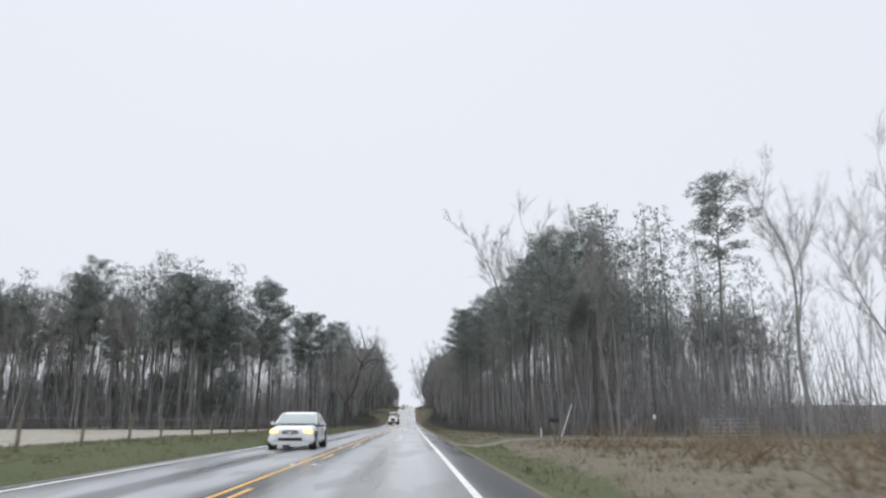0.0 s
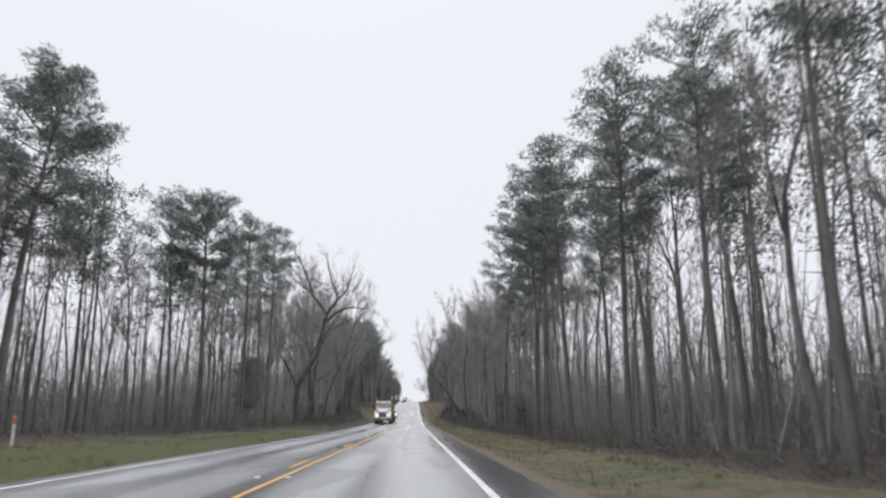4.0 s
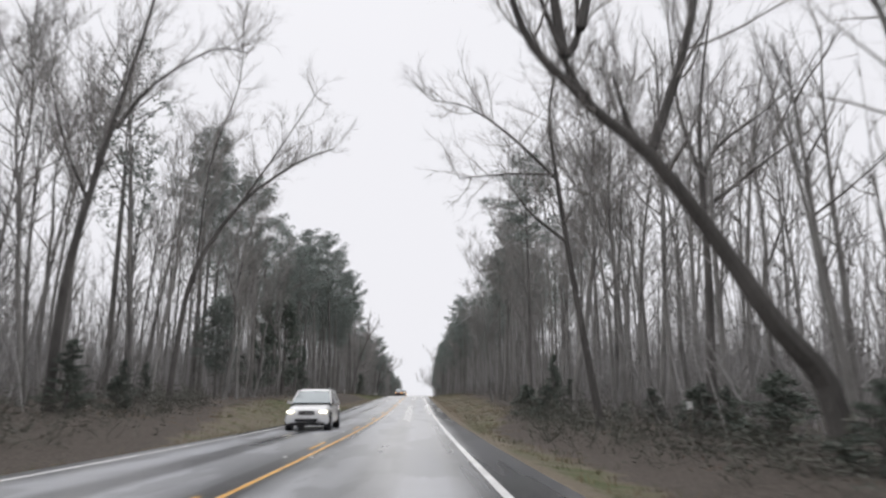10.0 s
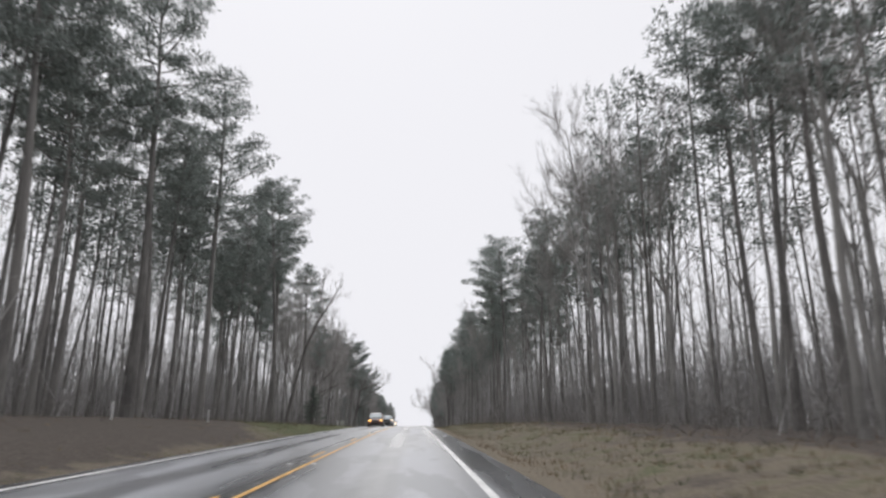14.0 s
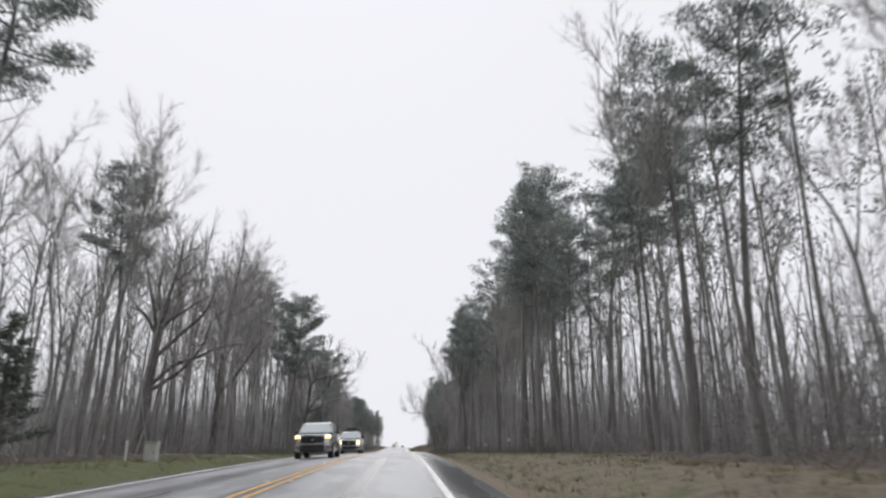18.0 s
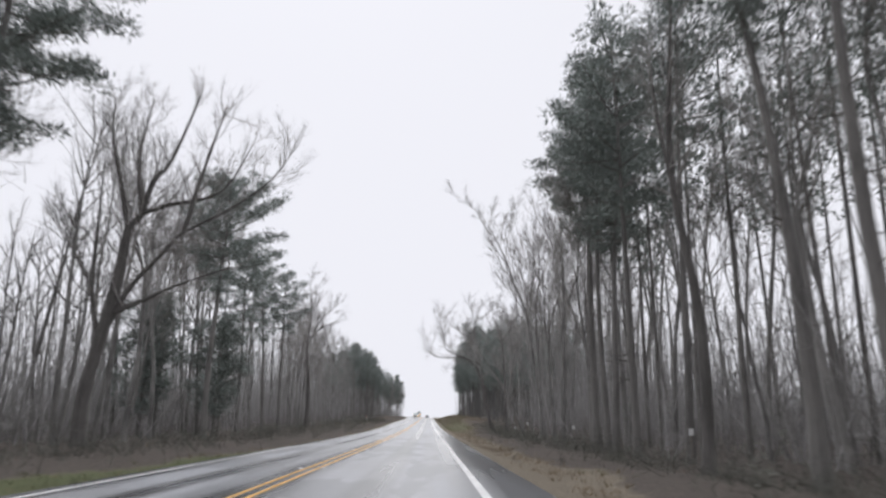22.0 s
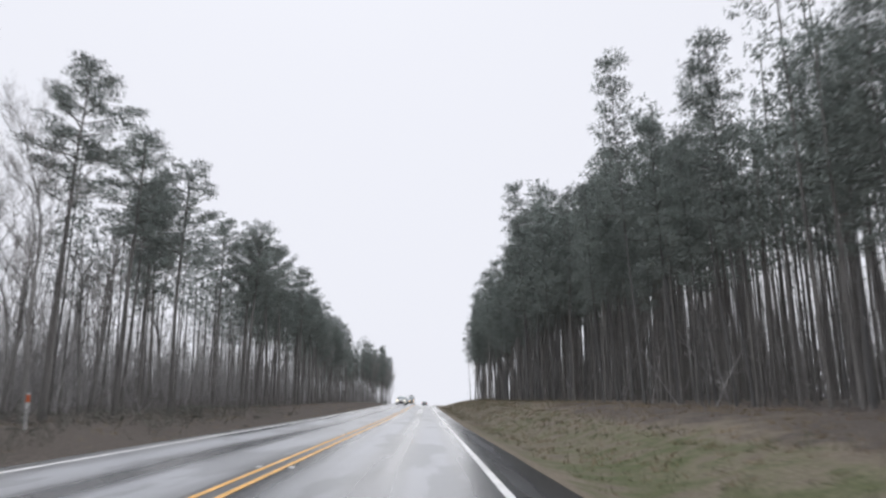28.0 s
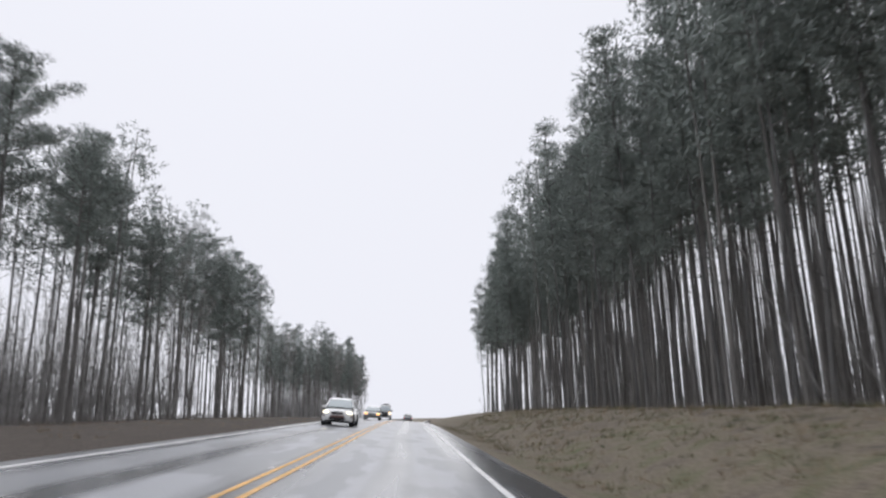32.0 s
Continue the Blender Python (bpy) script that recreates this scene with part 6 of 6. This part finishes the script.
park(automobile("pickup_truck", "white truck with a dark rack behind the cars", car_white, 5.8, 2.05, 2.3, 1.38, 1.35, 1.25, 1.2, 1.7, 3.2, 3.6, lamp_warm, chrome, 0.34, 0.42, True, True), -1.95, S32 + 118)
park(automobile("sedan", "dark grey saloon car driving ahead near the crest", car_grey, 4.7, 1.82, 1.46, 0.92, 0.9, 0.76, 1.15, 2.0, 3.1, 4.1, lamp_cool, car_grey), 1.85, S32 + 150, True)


def semi_truck(x, s):
    """A white tractor with a long bonnet drawing a flat trailer; its front at s."""
    t = tagged(new("semi_truck"), "white long-nosed tractor drawing a flat trailer, headlights lit", "truck", "oncoming vehicles")
    part("bonnet", loft([(0.0, 0.56, 0.5, 0.8, 1.58, 0.1), (0.08, 0.64, 0.58, 0.74, 1.68, 0.14), (0.5, 0.74, 0.68, 0.7, 1.82, 0.2), (1.2, 0.86, 0.8, 0.62, 1.94, 0.22), (1.8, 0.95, 0.86, 0.6, 2.02, 0.2)], 6), car_white, t, smooth=True)
    part("cab", loft([(1.75, 1.0, 0.97, 0.62, 2.04, 0.1), (1.82, 1.04, 1.0, 0.62, 2.12, 0.12), (2.12, 1.06, 0.98, 0.62, 2.62, 0.14), (2.25, 1.06, 0.98, 0.62, 2.78, 0.16), (2.6, 1.06, 1.0, 0.62, 2.9, 0.2), (3.6, 1.08, 1.02, 0.62, 2.92, 0.2), (3.85, 1.08, 1.0, 0.62, 2.86, 0.2)], 6), car_white, t, smooth=True)
    part("sun_visor", bowed(-1.0, 1.0, 1.72, 2.3, 2.6, 2.88, 0.09, 0.16), car_white, t, smooth=True)
    bm = bmesh.new()
    a = [(-0.9, 1.81, 2.1), (0.9, 1.81, 2.1), (0.87, 2.06, 2.62), (-0.87, 2.06, 2.62)]
    q = [bm.verts.new(p) for p in a] + [bm.verts.new((p[0], p[1] - 0.03, p[2] + 0.012)) for p in a]
    for f in ((0, 1, 2, 3), (7, 6, 5, 4), (0, 4, 5, 1), (1, 5, 6, 2), (2, 6, 7, 3), (3, 7, 4, 0)):
        bm.faces.new([q[i] for i in f])
    bmesh.ops.recalc_face_normals(bm, faces=bm.faces)
    ws = part("windscreen", bm, glass_sky_pale, t, "wide windscreen in a dark surround")
    part("windscreen_seal", block(-0.94, 0.94, 1.78, 1.86, 2.05, 2.1, 0.01), black, ws)
    for sgn in (-1, 1):
        part("windscreen_pillar", rod(bmesh.new(), (sgn * 0.92, 1.79, 2.08), (sgn * 0.89, 2.05, 2.64), 0.04, 6), black, ws)
        part("side_window", block(sgn * 1.05 - 0.02, sgn * 1.05 + 0.02, 2.2, 3.0, 2.05, 2.6, 0.02), glass_dark, t)
        part("fender", loft([(0.1, 0.24, 0.14, 0.78, 1.1, 0.1), (0.22, 0.31, 0.22, 0.74, 1.3, 0.16), (0.6, 0.36, 0.27, 0.95, 1.46, 0.2), (1.15, 0.36, 0.26, 1.02, 1.46, 0.18), (1.75, 0.34, 0.22, 0.62, 1.25, 0.16)], 5), car_white, t, smooth=True).location = (sgn * 0.86, 0, 0)
        part("headlight", bowed(min(sgn * 0.68, sgn * 1.12), max(sgn * 0.68, sgn * 1.12), 0.06, 0.25, 0.92, 1.16, 0.05, 0.5, 0.6, 3), lamp_cool, t, smooth=True)
        part("turn_signal", block(sgn * 1.02 - 0.1, sgn * 1.02 + 0.1, 0.3, 0.42, 1.42, 1.54, 0.03), lamp_warm, t)
        m = part("mirror", block(sgn * 1.33 - 0.1, sgn * 1.33 + 0.1, 1.75, 1.83, 1.85, 2.3, 0.03), black, t)
        part("mirror_arm", rod(bmesh.new(), (sgn * 1.02, 1.95, 2.3), (sgn * 1.33, 1.82, 2.3), 0.02, 6), chrome, m)
        stack = part("exhaust_stack", rod(bmesh.new(), (sgn * 1.12, 4.05, 0.9), (sgn * 1.12, 4.05, 3.3), 0.075, 12), chrome, t)
        part("stack_tip", rod(bmesh.new(), (sgn * 1.12, 4.05, 3.28), (sgn * 1.2, 4.12, 3.5), 0.085, 12), chrome, stack)
        part("fuel_tank", rod(bmesh.new(), (sgn * 0.82, 2.3, 0.75), (sgn * 0.82, 3.7, 0.75), 0.3, 16), chrome, t)
        part("step", block(sgn * 1.02 - 0.12, sgn * 1.02 + 0.12, 2.3, 3.1, 0.5, 0.55, 0.01), steel, t)
        for y, r in ((0.95, 0.5), (5.0, 0.5), (6.25, 0.5), (17.4, 0.42), (18.65, 0.42)):
            wheel(t, sgn * (1.0 if y > 2 else 1.0), y, r, 0.5 if y > 2 else 0.3)
    g = part("grille", block(-0.51, 0.51, -0.04, 0.1, 0.84, 1.54, 0.05), grille_mesh, t, "dark mesh grille in a chrome frame")
    for k in range(9):
        part("grille_bar", block(-0.5 + 0.122 * k, -0.488 + 0.122 * k, -0.055, 0.0, 0.86, 1.52), steel, g)
    part("grille_frame", block(-0.55, 0.55, -0.02, 0.06, 0.8, 1.6, 0.05), chrome, g)
    part("bumper", bowed(-1.2, 1.2, -0.2, 0.08, 0.4, 0.72, 0.06, 0.18), chrome, t, smooth=True)
    part("tow_pocket", block(-0.22, 0.22, -0.21, -0.1, 0.4, 0.62, 0.02), black, t)
    for u in (-0.8, -0.25, 0.0, 0.25, 0.8):
        part("roof_lamp", block(u - 0.05, u + 0.05, 1.95, 2.1, 2.86, 2.92, 0.02), lamp_warm, t)
    part("chassis", block(-0.45, 0.45, 1.2, 7.0, 0.6, 0.9, 0.02), black, t)
    # the deck steps down behind the drive wheels
    part("trailer_deck", block(-1.25, 1.25, 4.7, 9.8, 1.28, 1.5, 0.02), grille_black, t, "dark raised front deck")
    part("trailer_deck", block(-1.25, 1.25, 9.8, 19.8, 0.86, 1.06, 0.02), grille_black, t, "dark lowered rear deck")
    part("deck_step", block(-1.24, 1.24, 9.66, 9.92, 0.8, 1.44, 0.02), black, t)
    for sgn in (-1, 1):
        part("deck_edge", block(sgn * 1.26 - 0.01, sgn * 1.26 + 0.01, 4.7, 9.8, 1.36, 1.5), steel, t)
        part("deck_edge", block(sgn * 1.26 - 0.01, sgn * 1.26 + 0.01, 9.8, 19.8, 0.93, 1.06), steel, t)
    part("trailer_beam", block(-0.5, 0.5, 6.5, 9.8, 0.95, 1.28, 0.02), black, t)
    part("trailer_beam", block(-0.5, 0.5, 9.8, 19.6, 0.66, 0.86, 0.02), black, t)
    light_pair(t, 1.05, 19.81, 0.95, 0.28, 0.12, lamp_red, "tail_light", 0.06)
    part("mudflap", block(-1.2, -0.6, 19.3, 19.33, 0.3, 0.87), black, t)
    part("mudflap", block(0.6, 1.2, 19.3, 19.33, 0.3, 0.87), black, t)
    park(t, x, s)
    t.matrix_basis = t.matrix_basis @ Matrix.Diagonal((1, 1, 1.1, 1))
    return t


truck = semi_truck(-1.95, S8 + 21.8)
lumber_mat = material("sawn_lumber", (0.6, 0.46, 0.32), 0.8, 2, 0.25, 0.3, 25, island=0.4)


def lumber_bundle(y0, y1, z0, rows, tall):
    """A strapped bundle of boards, with the boards of its outside in view."""
    ob = tagged(new("lumber_bundle"), "strapped bundle of sawn pale tan boards on the trailer", "lumber", "lumber bundles")
    part("board_core", block(-1.13, 1.13, y0 + 0.03, y1 - 0.03, z0, z0 + rows * tall - 0.01), lumber_mat, ob)
    plank = bpy.data.meshes.new("board")
    bm = block(-0.02, 0.02, y0, y1, 0, tall - 0.008, 0.004)
    bm.to_mesh(plank)
    bm.free()
    plank.materials.append(lumber_mat)
    for k in range(rows):
        for x in (-1.15, 1.15):
            b = new("board", plank)
            b.location = (x, rng.uniform(-0.03, 0.03), z0 + k * tall)
            b.parent = ob
    for y in (y0 + 0.6, (y0 + y1) / 2, y1 - 0.6):
        part("strap", block(-1.18, 1.18, y - 0.025, y + 0.025, z0 - 0.01, z0 + rows * tall + 0.01), grille_black, ob)
    ob.matrix_basis = truck.matrix_basis
    return ob


lumber_bundle(5.2, 9.6, 1.51, 11, 0.075)
for y0 in (10.05, 14.75):
    lumber_bundle(y0, y0 + 4.5, 1.071, 8, 0.075)
    lumber_bundle(y0, y0 + 4.5, 1.752, 8, 0.075)
    for yy in (y0 + 0.5, y0 + 2.25, y0 + 4.0):
        spacer = tagged(new("spacer", bpy.data.meshes.new("spacer")), "dark wooden spacer between two lumber bundles", "lumber", "lumber spacers")
        bm = block(-1.12, 1.12, yy - 0.05, yy + 0.05, 1.672, 1.748)
        bm.to_mesh(spacer.data)
        bm.free()
        spacer.data.materials.append(weathered)
        spacer.matrix_basis = truck.matrix_basis
